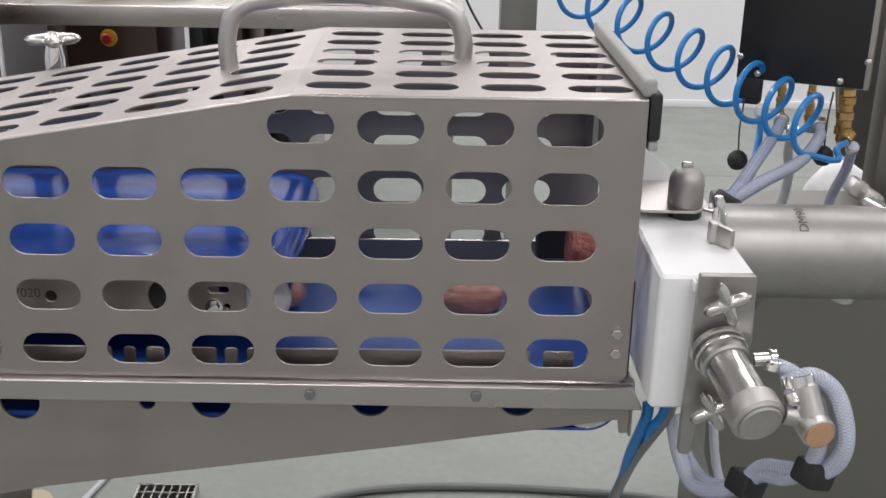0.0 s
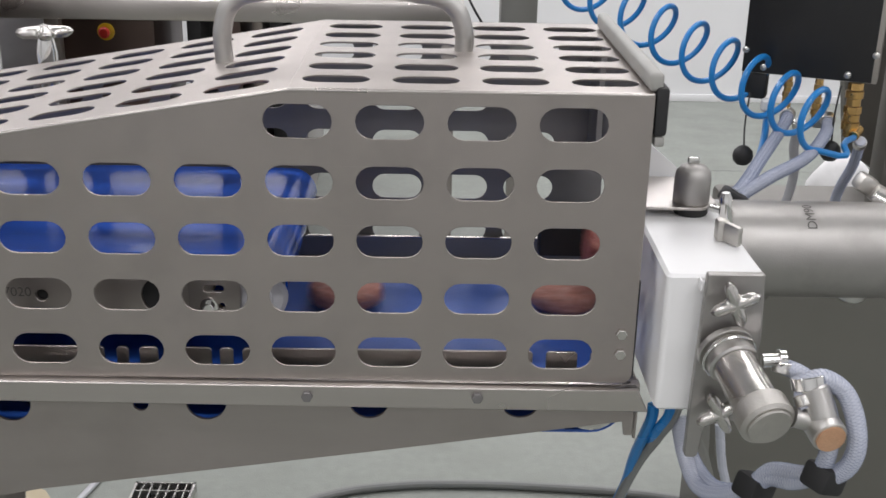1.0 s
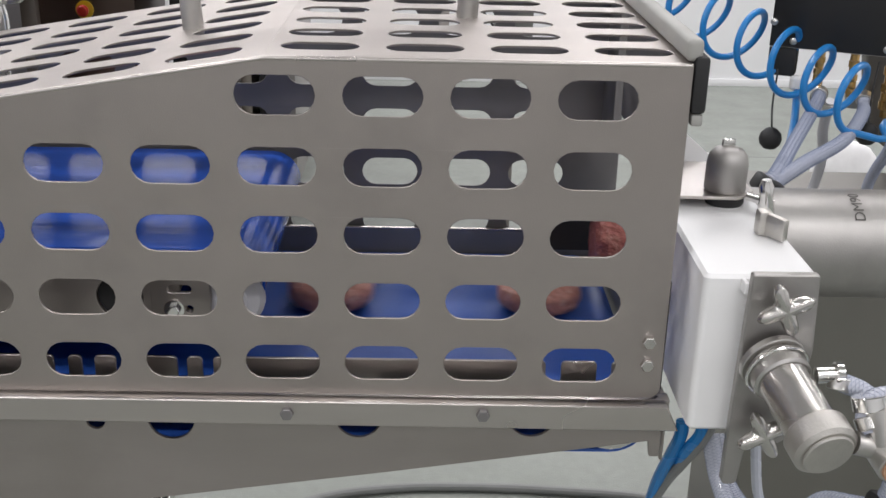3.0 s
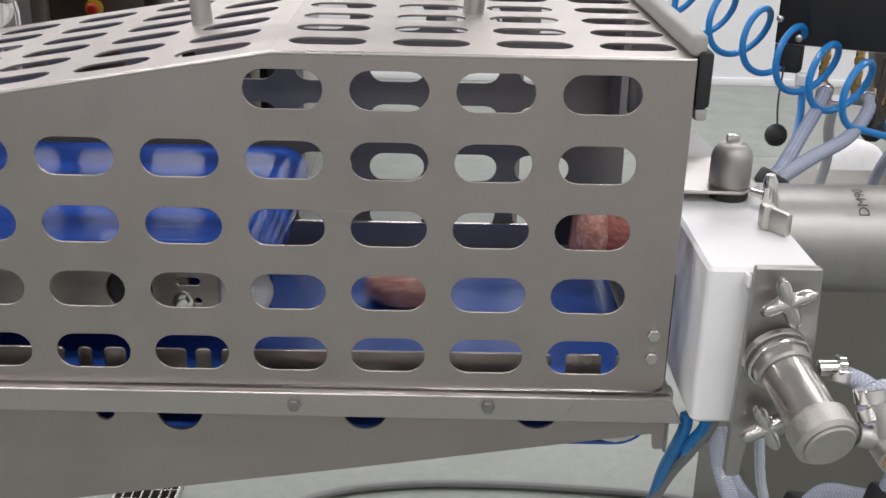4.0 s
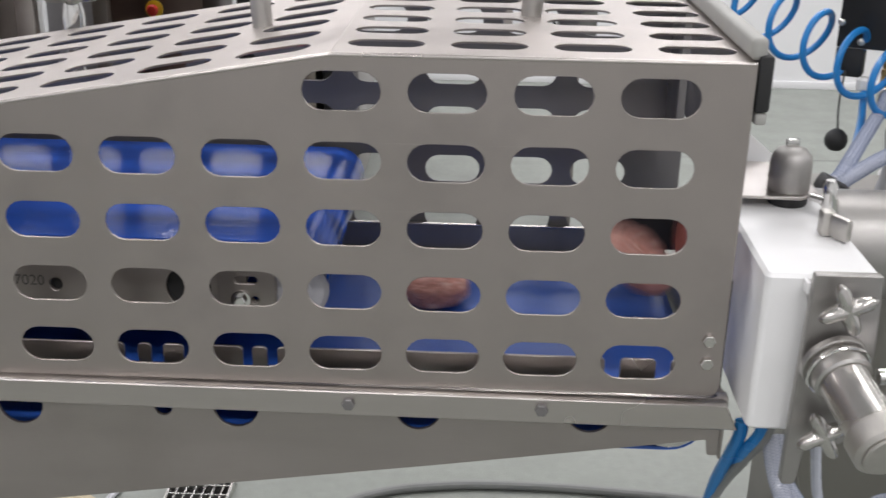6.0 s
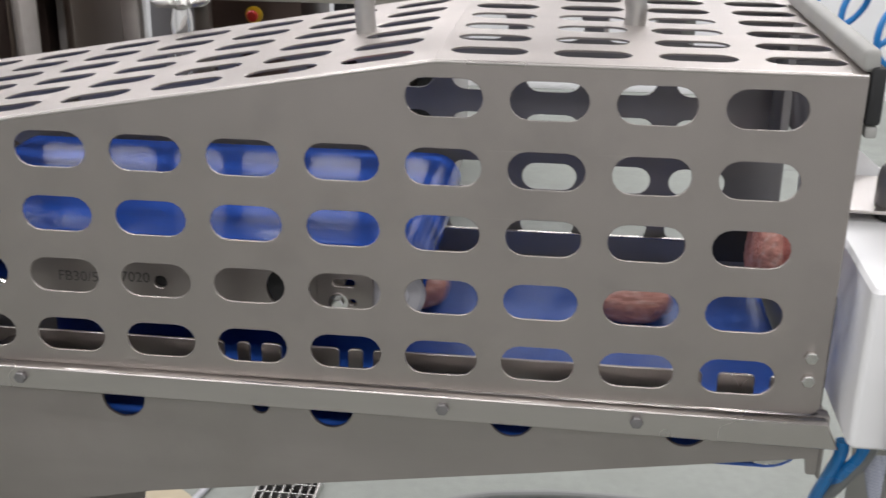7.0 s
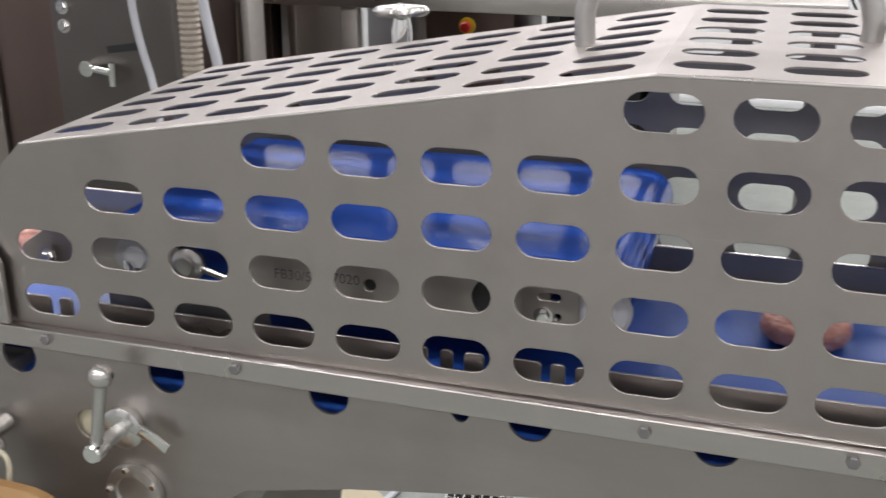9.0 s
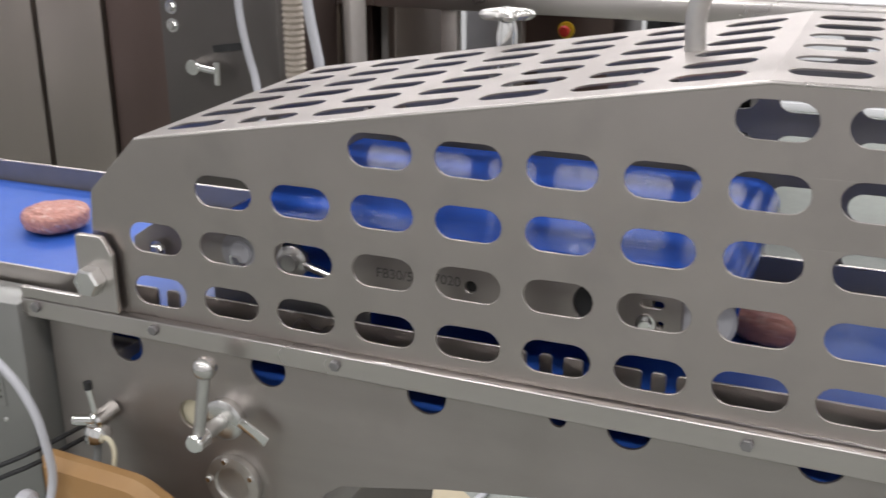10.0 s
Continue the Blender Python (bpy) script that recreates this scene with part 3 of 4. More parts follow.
part("cutter_guide", bm_box(0.0034, 0.0880, 0.2600, 0.2900, 0.8875, 0.9387, 0.003), "rubber", head, "black plastic cutter guide beside the nozzle")

clamp = thing("clamp_plate", (0.14, -0.045, 0.81), "grey steel clamp plate with two star knobs", "plate")
cpl = round_loop([(0.1168, 0.993), (0.1672, 0.993), (0.1702, 0.930), (0.160, 0.850), (0.1285, 0.844), (0.1250, 0.811), (0.1130, 0.811), (0.1135, 0.862)], [0.002, 0.002, 0.01, 0.012, 0.003, 0.004, 0.004, 0.003])
part("plate", sheet([cpl], 0.008, upright(-0.046), 0.001), "dull_tube", clamp)
part("shoulder", bm_box(0.1135, 0.1166, -0.0440, -0.0325, 0.974, 0.9835, 0.0008), "white", clamp)
for x, z, rot in ((0.1391, 0.9718, 0.40), (0.1365, 0.8660, 0.50)):
    part("stud", rod((x, -0.034, z), (x, -0.062, z), 0.005), "steel", clamp)
    part("star_knob", star_knob(Matrix.Translation((x, -0.060, z)) @ AX_Y @ Matrix.Rotation(rot, 4, "Z"), 0.0225, "satin", 4, 0.012), "satin", clamp, "polished star knob")

act = thing("air_cylinder", (0.14, -0.12, 0.915), "short steel pneumatic cylinder with hose fittings", "cylinder")
A0, A1 = Vector((0.1380, -0.050, 0.9237)), Vector((0.1571, -0.140, 0.8944))
ad = (A1 - A0).normalized()
part("base_collar", bm_join(ring_band(A0, A0 + ad * 0.006, 0.0255, 0.018), rod(A0 + ad * 0.006, A0 + ad * 0.024, 0.0225, 36, 0.002)), "tube_steel", act)
part("retaining_ring", hose([tuple(A0 + ad * 0.008 + (Matrix.Rotation(a, 3, ad) @ Vector((0.0245, 0, 0)))) for a in [i * 0.55 for i in range(10)]], 0.0014), "chrome", act)
part("barrel", rod(A0 + ad * 0.024, A0 + ad * 0.072, 0.0195, 40, 0.001), "satin", act, "satin cylinder barrel")
part("end_cap", bm_join(rod(A0 + ad * 0.072, A0 + ad * 0.0945, 0.0238, 40, 0.003), rod(A0 + ad * 0.0940, A0 + ad * 0.0970, 0.0190, 40, 0.001)), "cast", act, "cast end cap")
S0 = A0 + ad * 0.030 + Vector((0, 0, 0.006))
part("inlet", bm_join(rod(S0 + Vector((0.020, 0, 0.004)), S0 + Vector((0.036, 0, 0.005)), 0.0065), rod(S0 + Vector((0.033, 0, 0.005)), S0 + Vector((0.040, 0, 0.005)), 0.0095, 20, 0.001)), "chrome", act)
E0 = A0 + ad * 0.084
TX = Vector((0.2021, -0.1280, 0.8918))
part("outlet", rod(E0 + Vector((0.024, 0, 0)), TX, 0.0085, 20), "tube_steel", act)
part("tee", bm_join(rod(TX + Vector((-0.006, 0.010, 0.030)), TX + Vector((0.004, -0.008, -0.006)), 0.0125, 24, 0.002), rod(TX + Vector((0, 0.006, 0.002)), TX + Vector((0.004, -0.016, -0.004)), 0.0150, 28, 0.001)), "tube_steel", act)
part("plug", rod(TX + Vector((0.0040, -0.0155, -0.004)), TX + Vector((0.0044, -0.0180, -0.0044)), 0.0125, 24), "copper", act, "sintered bronze silencer disc")
part("hose_clamp", ring_band(TX + Vector((-0.008, 0.012, 0.026)), TX + Vector((-0.010, 0.016, 0.036)), 0.0145, 0.010), "chrome", act)

# ---- product tube ----
ptube = thing("product_tube", (0.35, 0.2, 0.87), "satin stainless product feed tube with an engraved size mark", "pipe")
pt = part("tube", bm_join(rod((0.176, 0.195, 0.9262), (0.3825, 0.195, 0.9255), 0.0525, 48), lathe([(0.0525, 0), (0.049, 0.02), (0.040, 0.045), (0.038, 0.20)], Matrix.Translation((0.3825, 0.195, 0.9255)) @ Matrix.Rotation(radians(90), 4, "Y"), 48)), "dull_tube", ptube)
cu_t = bpy.data.curves.new("tmp", "FONT")
cu_t.body, cu_t.size, cu_t.extrude, cu_t.align_x, cu_t.align_y = "DM90", 0.0145, 0.0, "CENTER", "CENTER"
me_t = curve_mesh(cu_t)
for v in me_t.vertices:   # wrap the mark round the tube
    along, around = v.co.y, v.co.x
    ang = radians(63) + around / 0.0528
    v.co = Vector((0.2790 - along, 0.195 - 0.0528 * math.cos(ang), 0.926 + 0.0528 * math.sin(ang)))
part("engraved_text", me_t, "ink", pt, smooth=0)
for ear in ((0.3579, 0.2350, 0.9892), (0.3718, 0.2250, 0.9792)):
    part("clamp_ear", bm_turn(bm_box(-0.011, 0.011, -0.012, 0.012, -0.010, 0.010, 0.005), Matrix.Translation(ear) @ Matrix.Rotation(0.5, 4, "Y")), "cast", ptube)
part("clamp_lever", rod((0.3612, 0.2150, 0.9823), (0.3916, 0.1900, 0.9693), 0.007, 16, 0.002), "chrome", ptube)
part("drain_boss", lathe([(0.0, 0), (0.013, 0), (0.016, 0.004), (0.016, 0.02)], Matrix.Translation((0.3416, 0.1900, 0.8722)) @ Matrix.Rotation(0.3, 4, "X")), "steel", ptube)

# ---- filling machine behind the tube ----
fill = thing("filling_machine", (1.0, 0.75, 0.0), "large grey stainless filling machine with sloping side", "machine")
fill_loop = [(0.32, 0.0), (1.6, 0.0), (1.6, 0.90), (0.72, 0.88), (0.50, 0.875), (0.40, 0.868), (0.345, 0.85), (0.313, 0.776), (0.264, 0.650), (0.270, 0.540), (0.310, 0.412)]
part("body", sheet([round_loop(fill_loop, [0, 0, 0.01, 0.02, 0.01, 0.01, 0.006, 0.02, 0.04, 0.04, 0.02])], 0.06, upright(0.43), 0.006), "dark_steel", fill)
part("base", bm_box(0.42, 1.6, 0.4605, 1.1, 0.0, 0.72, 0.01), "dark_steel", fill)
part("column", bm_box(0.82, 1.05, 0.80, 1.0, 0.72, 1.9, 0.01), "dark_steel", fill)
part("post", rod((0.66, 0.62, 0.72), (0.66, 0.62, 1.5), 0.022), "tube_steel", fill)
part("hopper", sheet([[(0.701, 0.767), (0.782, 0.711), (1.6, 0.62), (1.6, 1.9), (0.62, 1.9), (0.66, 1.02)]], 0.03, upright(1.2), 0.003), "dark_steel", fill, "grey steel hopper side")
part("crossbeam", bm_box(0.70, 1.6, 0.70, 0.74, 1.19, 1.25, 0.004), "rail", fill)

# ---- black valve box with brass couplings ----
vb = thing("valve_box", (0.40, 0.52, 1.05), "flat black valve box with brass couplings below", "valve box")
vm = Matrix.Translation((0.2993, 0.5600, 1.0470)) @ Matrix.Rotation(radians(-24), 4, "Z") @ Matrix.Scale(0.664, 4)
BW = 0.250
part("cover", bm_turn(bm_box(0, BW, -0.004, 0.0, 0, 0.42, 0.001), vm), "black", vb)
part("case", bm_turn(bm_box(0.004, BW + 0.010, 0.0005, 0.05, -0.002, 0.42, 0.002), vm), "rail", vb)
part("junction", bm_turn(bm_box(0.0, 0.05, 0.002, 0.045, -0.055, -0.0025, 0.002), vm), "black", vb)
for sx, sz in ((0.004, 0.045), (0.042, 0.012), (0.205, 0.012), (0.252, 0.055)):
    part("screw", bm_turn(lathe([(0.0072, 0), (0.006, 0.003), (0.003, 0.0045), (0, 0.0048)], Matrix.Rotation(radians(90), 4, "X"), 16), vm @ Matrix.Translation((sx, -0.004, sz))), "steel", vb)
for i, (bx, ln, rr) in enumerate(((0.092, 0.075, 0.0095), (0.152, 0.085, 0.0095), (0.222, 0.11, 0.0175))):
    cp = bm_join(*[lathe([(rr * k, 0), (rr * k, ln * 0.13)], Matrix.Translation((bx, 0.02, -0.004 - ln * (j + 1) * 0.145)), 6 if j % 3 == 0 else 20) for j, k in enumerate((0.85, 1.0, 0.8, 1.0, 0.92, 1.02, 0.7))])
    part("coupling", bm_turn(cp, vm), "brass", vb, "brass quick coupling")
for i, bx in enumerate((0.098, 0.160)):
    p = vm @ Vector((bx, 0.02, -0.085))
    part("hose_clip", ring_band(p, p + Vector((0, 0, -0.012)), 0.0098, 0.006), "cable", vb)
part("hanger", bm_turn(bm_box(0.11, 0.30, 0.051, 0.09, 0.30, 0.36, 0.004), vm), "tube_steel", vb)
part("support_column", bm_box(0.52, 0.57, 0.575, 0.625, 0.0, 2.0, 0.004), "dark_steel", vb)

# blue spiral air hose
c0, c1 = Vector((0.0989, 0.8400, 1.1284)), Vector((0.3747, 0.4200, 1.0084))
axis = (c1 - c0).normalized()
ux = Vector((0.0, 0.0, 1.0)).cross(axis).normalized()
uy = axis.cross(ux).normalized()
turns, n_t, R_C = 8.4, 170, 0.0365
pts = [tuple(c0 + Vector((-0.14, 0.14, 0.055))), tuple(c0 + Vector((-0.06, 0.06, 0.045)))]
for i in range(n_t + 1):
    f = i / n_t
    a = 2 * math.pi * turns * f + 2.2
    p = c0.lerp(c1, f + 0.06 * math.sin(math.pi * f)) + ux * (R_C * math.cos(a)) + uy * (R_C * math.sin(a))
    pts.append(tuple(p))
pts += [(0.4100, 0.4350, 0.9650), (0.4146, 0.4600, 0.9724), (0.4451, 0.5000, 0.9730)]
spiral = thing("spiral_hose", tuple(c1), "bright blue coiled pneumatic spiral hose", "hose")
part("coil", hose(pts, 0.0042, res=3, bev=3), "blue_tube", spiral)
part("end_fitting", rod((0.4391, 0.4940, 0.9750), (0.4531, 0.5140, 0.9790), 0.007, 16, 0.001), "brass", spiral, "brass end fitting")

for bp, up in (((0.2962, 0.5000, 0.9445), (0.3109, 0.5500, 1.0195)), ((0.4056, 0.4800, 0.9577), (0.4148, 0.5000, 1.0413))):
    ball = thing("ball_pull", bp, "black ball on a thin cord", "pull cord", "pull cords")
    part("ball", lathe([(0, -0.0140), (0.0075, -0.0118), (0.0122, -0.0068), (0.0138, 0.0), (0.0122, 0.0068), (0.0075, 0.0118), (0.0035, 0.0140), (0, 0.0142)], Matrix.Translation(bp)), "rubber", ball)
    part("cord", hose([(bp[0], bp[1], bp[2] + 0.0135), tuple((Vector(bp) + Vector(up)) / 2 + Vector((-0.002, 0, -0.002))), up], 0.0012), "rubber", ball)


def smooth_path(points, per=10):
    """Points along a Catmull-Rom line through the given ones."""
    p = [Vector(q) for q in points]
    p = [p[0] * 2 - p[1]] + p + [p[-1] * 2 - p[-2]]
    out = []
    for i in range(1, len(p) - 2):
        for k in range(per):
            f = k / per
            a, b, c, d = p[i - 1], p[i], p[i + 1], p[i + 2]
            out.append(0.5 * (2 * b + (c - a) * f + (2 * a - 5 * b + 4 * c - d) * f * f + (3 * b - a - 3 * c + d) * f ** 3))
    out.append(p[-2])
    return out


def braid_strands(path, r, strands=6, pitch=0.017, wire=0.0005):
    """Crossing helical threads lying on a hose."""
    dist = [0.0]
    for a, b in zip(path, path[1:]):
        dist.append(dist[-1] + (b - a).length)
    total, step = dist[-1], pitch / 14
    side, frames_, i = None, [], 0
    for k in range(int(total / step) + 1):
        d = k * step
        while i < len(dist) - 2 and dist[i + 1] < d:
            i += 1
        f = (d - dist[i]) / max(1e-9, dist[i + 1] - dist[i])
        tan = (path[i + 1] - path[i]).normalized()
        if side is None:
            side = tan.orthogonal().normalized()
        side = (side - tan * side.dot(tan)).normalized()
        frames_.append((path[i].lerp(path[i + 1], f), side.copy(), tan.cross(side), d))
    verts, faces = [], []
    for sgn in (1, -1):
        for n_s in range(strands):
            prev = None
            for p, u, v, d in frames_:
                a = sgn * 2 * math.pi * d / pitch + 2 * math.pi * n_s / strands
                out = u * math.cos(a) + v * math.sin(a)
                across = u * -math.sin(a) + v * math.cos(a)
                base = len(verts)
                verts += [p + out * r * 0.99 - across * wire, p + out * (r + wire * 0.7), p + out * r * 0.99 + across * wire]
                if prev is not None:
                    faces += [(prev, prev + 1, base + 1, base), (prev + 1, prev + 2, base + 2, base + 1)]
                prev = base
    me = bpy.data.meshes.new("braid")
    me.from_pydata([tuple(v) for v in verts], [], faces)
    return me


def braided(points, label, r=0.0085, mat="hose", name="braided_hose", threads=True):
    t = thing(name, points[0], label, "hose")
    path = smooth_path(points)
    part("tube", hose([tuple(p) for p in path], r, res=2, bev=4), mat, t)
    if threads:
        tagged(part("braid", braid_strands(path, r), "braid", t, "blue crossing braid threads"), "blue crossing braid threads", kind="stuff")
    a, b = path[0], path[1]
    d = (b - a).normalized()
    part("ferrule", ring_band(a + d * 0.002, a + d * 0.012, r + 0.002, r * 0.9), "steel", t, "steel crimp ferrule")
    return t


braided([(0.3604, 0.5300, 0.9967), (0.3415, 0.4900, 0.9874), (0.2882, 0.3900, 0.9731), (0.2383, 0.2900, 0.9658), (0.2207, 0.2620, 0.9654)], "clear blue braided hose from the valve box", 0.0078)
braided([(0.4073, 0.5100, 0.9989), (0.3962, 0.4800, 0.9819), (0.3502, 0.4100, 0.9684), (0.2824, 0.3300, 0.9664), (0.2267, 0.2660, 0.9614)], "clear blue braided hose from the valve box", 0.0078)
braided([(0.4519, 0.5000, 0.9672), (0.4670, 0.5500, 0.9203), (0.4697, 0.6000, 0.8587), (0.4705, 0.6200, 0.7837), (0.4200, 0.6600, 0.4500)], "milky clear hose hanging down", 0.007)
braided([(0.4006, 0.6000, 0.9685), (0.4046, 0.6200, 0.9268), (0.4158, 0.6500, 0.8416), (0.3600, 0.6600, 0.6200), (0.3600, 0.6600, 0.3000), (0.3800, 0.6600, 0.0100)], "milky clear hose hanging down", 0.007, "white_hose", threads=False)
solo("air_tube", hose([(0.3346, 0.5400, 0.9938), (0.3157, 0.4800, 0.9736), (0.2780, 0.3800, 0.9640), (0.2454, 0.3000, 0.9615)], 0.0046), "blue_tube", "blue pneumatic tube from the valve box", "hose")
solo("hose_sleeve", bm_turn(bm_box(-0.016, 0.016, -0.012, 0.012, -0.009, 0.009, 0.004), Matrix.Translation((0.2207, 0.2580, 0.9614)) @ Matrix.Rotation(0.5, 4, "Y")), "rubber", "black rubber sleeve binding two hoses", "sleeve")
solo("valve_fitting", lathe([(0.006, 0), (0.0085, 0.003), (0.0085, 0.014), (0.006, 0.017)], Matrix.Translation((0.3341, 0.5450, 0.9953)), 20), "white_sheet", "white plastic push fitting", "fitting")

# hoses at the air cylinder
ic = S0 + Vector((0.040, 0, 0.005))
braided([tuple(ic)] + [(0.1833, -0.0800, 0.9207), (0.1964, -0.0880, 0.9172), (0.2088, -0.1000, 0.9080), (0.2173, -0.1100, 0.8875), (0.2144, -0.1250, 0.8654), (0.2117, -0.1150, 0.8355), (0.1984, -0.1000, 0.8178), (0.1830, -0.0800, 0.8086), (0.1722, -0.0650, 0.7869), (0.1531, -0.0400, 0.7707), (0.1446, -0.0100, 0.7656), (0.1374, 0.0200, 0.7748), (0.1322, 0.0400, 0.8033)], "clear blue braided hose looping from the air cylinder", 0.0072)
braided([(0.1916, -0.1250, 0.9047), (0.1886, -0.1180, 0.9150), (0.1931, -0.1150, 0.9243), (0.2063, -0.1150, 0.9272), (0.2226, -0.1200, 0.9166), (0.2308, -0.1300, 0.8961), (0.2331, -0.1350, 0.8716), (0.2287, -0.1300, 0.8495), (0.2162, -0.1200, 0.8352), (0.2009, -0.1000, 0.8261), (0.1848, -0.0800, 0.8159), (0.1722, -0.0700, 0.7943), (0.1550, -0.0500, 0.7720), (0.1384, -0.0200, 0.7610), (0.1298, 0.0100, 0.7779), (0.1243, 0.0300, 0.8093)], "clear blue braided hose looping from the air cylinder", 0.0078)
for sp_, rz_ in (((0.2162, -0.1200, 0.8352), 0.5), ((0.1752, -0.0680, 0.7913), 0.45)):
    solo("hose_sleeve", bm_turn(bm_box(-0.015, 0.015, -0.014, 0.014, -0.012, 0.012, 0.005), Matrix.Translation(sp_) @ Matrix.Rotation(rz_, 4, "Z") @ Matrix.Rotation(0.35, 4, "Y")), "rubber", "black rubber sleeve binding two hoses", "sleeve")
solo("air_tube", hose([(0.0988, 0.0300, 0.8218), (0.0989, 0.0300, 0.8106), (0.0961, 0.0400, 0.7861), (0.0914, 0.0600, 0.7449), (0.0888, 0.0800, 0.6981), (0.0300, 0.2000, 0.4000), (0.0700, 0.3200, 0.0100)], 0.0058), "blue_tube", "blue pneumatic tube hanging to the floor", "hose")
solo("air_tube", hose([(0.1126, 0.0150, 0.8335), (0.1123, 0.0200, 0.8156), (0.1056, 0.0300, 0.7936), (0.1036, 0.0500, 0.7623), (0.0926, 0.0750, 0.7165)], 0.0050), "blue_tube", "blue pneumatic tube beside the grey one", "hose")
solo("air_tube", hose([(0.1223, 0.0200, 0.8307), (0.1181, 0.0200, 0.8157), (0.1079, 0.0350, 0.7819), (0.0971, 0.0600, 0.7389), (0.0768, 0.0900, 0.6547), (0.0000, 0.2000, 0.4000), (0.0400, 0.3600, 0.0100)], 0.0050), "cable", "grey pneumatic tube hanging to the floor", "hose")
solo("air_tube", hose([(0.1754, 0.0600, 0.7846), (0.1860, 0.0700, 0.7316), (0.1976, 0.0800, 0.6874), (0.1600, 0.2000, 0.4000), (0.2000, 0.4000, 0.0200)], 0.0048), "hose", "clear tube hanging to the floor", "hose")
pbag = bmesh.new()
bmesh.ops.create_icosphere(pbag, subdivisions=3, radius=0.13)
for v in pbag.verts:
    v.co = Vector((v.co.x * 1.0, v.co.y * 0.5, max(-0.10, v.co.z) * 1.1)) * (1 + 0.18 * noise.noise(v.co * 9))
solo("white_bag", bm_turn(pbag, Matrix.Translation((1.3890, 2.9392, 0.1200))), "paper", "crumpled white bag on the floor", "bag")

# ---- floor details ----
grate = thing("floor_grate", (-0.75, 0.95, 0.0), "steel grid grating set in the floor", "grating")
GX0, GX1, GY0, GY1 = -0.745, -0.617, 0.70, 1.125
# no hole here: a thin black sheet gives the pit its dark
part("pit", bm_box(GX0 + 0.004, GX1 - 0.004, GY0 + 0.004, GY1 - 0.004, 0.0005, 0.0015), "rubber", grate, "black sheet standing for the dark depth under the grating")
fr = [bm_box(GX0, GX1, GY0, GY0 + 0.005, 0.0005, 0.022), bm_box(GX0, GX1, GY1 - 0.005, GY1, 0.0005, 0.022), bm_box(GX0, GX0 + 0.005, GY0, GY1, 0.0005, 0.022), bm_box(GX1 - 0.005, GX1, GY0, GY1, 0.0005, 0.022)]
part("frame", bm_join(*fr), "steel", grate)
nb = 7
for i in range(1, nb):
    x = GX0 + (GX1 - GX0) * i / nb
    part("bar", bm_box(x - 0.0015, x + 0.0015, GY0 + 0.005, GY1 - 0.005, 0.002, 0.020), "steel", grate)
ncb = 13
for i in range(1, ncb):
    y = GY0 + (GY1 - GY0) * i / ncb
    part("bar", bm_box(GX0 + 0.005, GX1 - 0.005, y - 0.0015, y + 0.0015, 0.004, 0.0215), "steel", grate)
solo("floor_cable", hose([(-0.8000, 0.5500, 0.0100), (-0.5800, 0.8000, 0.0100), (-0.4753, 0.9681, 0.0100), (-0.4080, 1.0447, 0.0100), (-0.3201, 1.1031, 0.0100), (-0.1848, 1.1381, 0.0100), (-0.0459, 1.1469, 0.0100), (0.1626, 1.1369, 0.0100), (0.3669, 1.1100, 0.0100), (0.5592, 1.0535, 0.0100), (0.9000, 1.0000, 0.0100)], 0.009), "cable", "thick grey cable lying on the floor", "cable")
solo("floor_cable", hose([(-0.93, 0.70, 0.008), (-0.90, 0.86, 0.008), (-0.87, 1.0, 0.008), (-0.80, 1.3, 0.008)], 0.007), "white_hose", "thin pale hose lying on the floor", "hose")
tagged(part("floor_joint", bm_box(0.3, 4.0, 3.60, 3.606, 0.0005, 0.0012), "cable"), "thin dark floor joint", "joint", kind="structure")

stain = [(-0.98 + 0.13 * (1 + 0.35 * noise.noise(Vector((math.cos(a), math.sin(a), 3.0)) * 1.7)) * math.cos(a), 0.90 + 0.22 * (1 + 0.35 * noise.noise(Vector((math.cos(a), math.sin(a), 7.0)) * 1.7)) * math.sin(a)) for a in [i * math.pi / 20 for i in range(40)]]
tagged(part("floor_stain", sheet([stain], 0.0012, Matrix.Translation((0, 0, 0.0008)), 0.0002), "damp"), "tan damp stain on the floor by the drain", "stain", kind="structure")

# ---- work bench behind ----
bench = thing("work_bench", (-0.9, 2.5, 0.0), "long stainless steel work bench", "bench")
part("top", bm_box(-2.1, -0.03, 2.2, 2.9, 0.8290, 0.8890, 0.006), "rail", bench)
for x in (-1.40, -0.08):
    for y in (2.24, 2.85):
        part("leg", bm_box(x - 0.025, x + 0.025, y - 0.02, y + 0.02, 0.0, 0.8285, 0.003), "plate", bench)
part("lower_shelf", bm_box(-2.05, -0.9, 2.27, 2.83, 0.22, 0.25, 0.004), "far_steel", bench)
coil = []
for i in range(46):
    a = i * 0.42
    coil.append((-1.29 + (0.155 - 0.0012 * i) * math.cos(a), 2.47 + (0.13 - 0.001 * i) * math.sin(a), 0.8890 + 0.0011 * i + 0.004 * math.sin(3 * a)))
solo("coiled_hose", hose(coil, 0.0125, res=4), "beige_hose", "coil of beige ribbed hose lying on the bench", "hose")
solo("hose_nozzle", bm_join(rod((-1.25, 2.34, 0.9140), (-1.23, 2.36, 0.9640), 0.018, 18, 0.003), rod((-1.24, 2.35, 0.9440), (-1.16, 2.37, 0.9290), 0.012, 16, 0.003)), "white_sheet", "white plastic hose gun on the bench", "nozzle")
scale_ = thing("bench_scale", (-0.9270, 2.5, 0.8890), "small steel scale with a white pan on the bench", "scale")
part("base", bm_box(-1.06, -0.90, 2.36, 2.54, 0.8895, 0.9020, 0.003), "rubber", scale_)
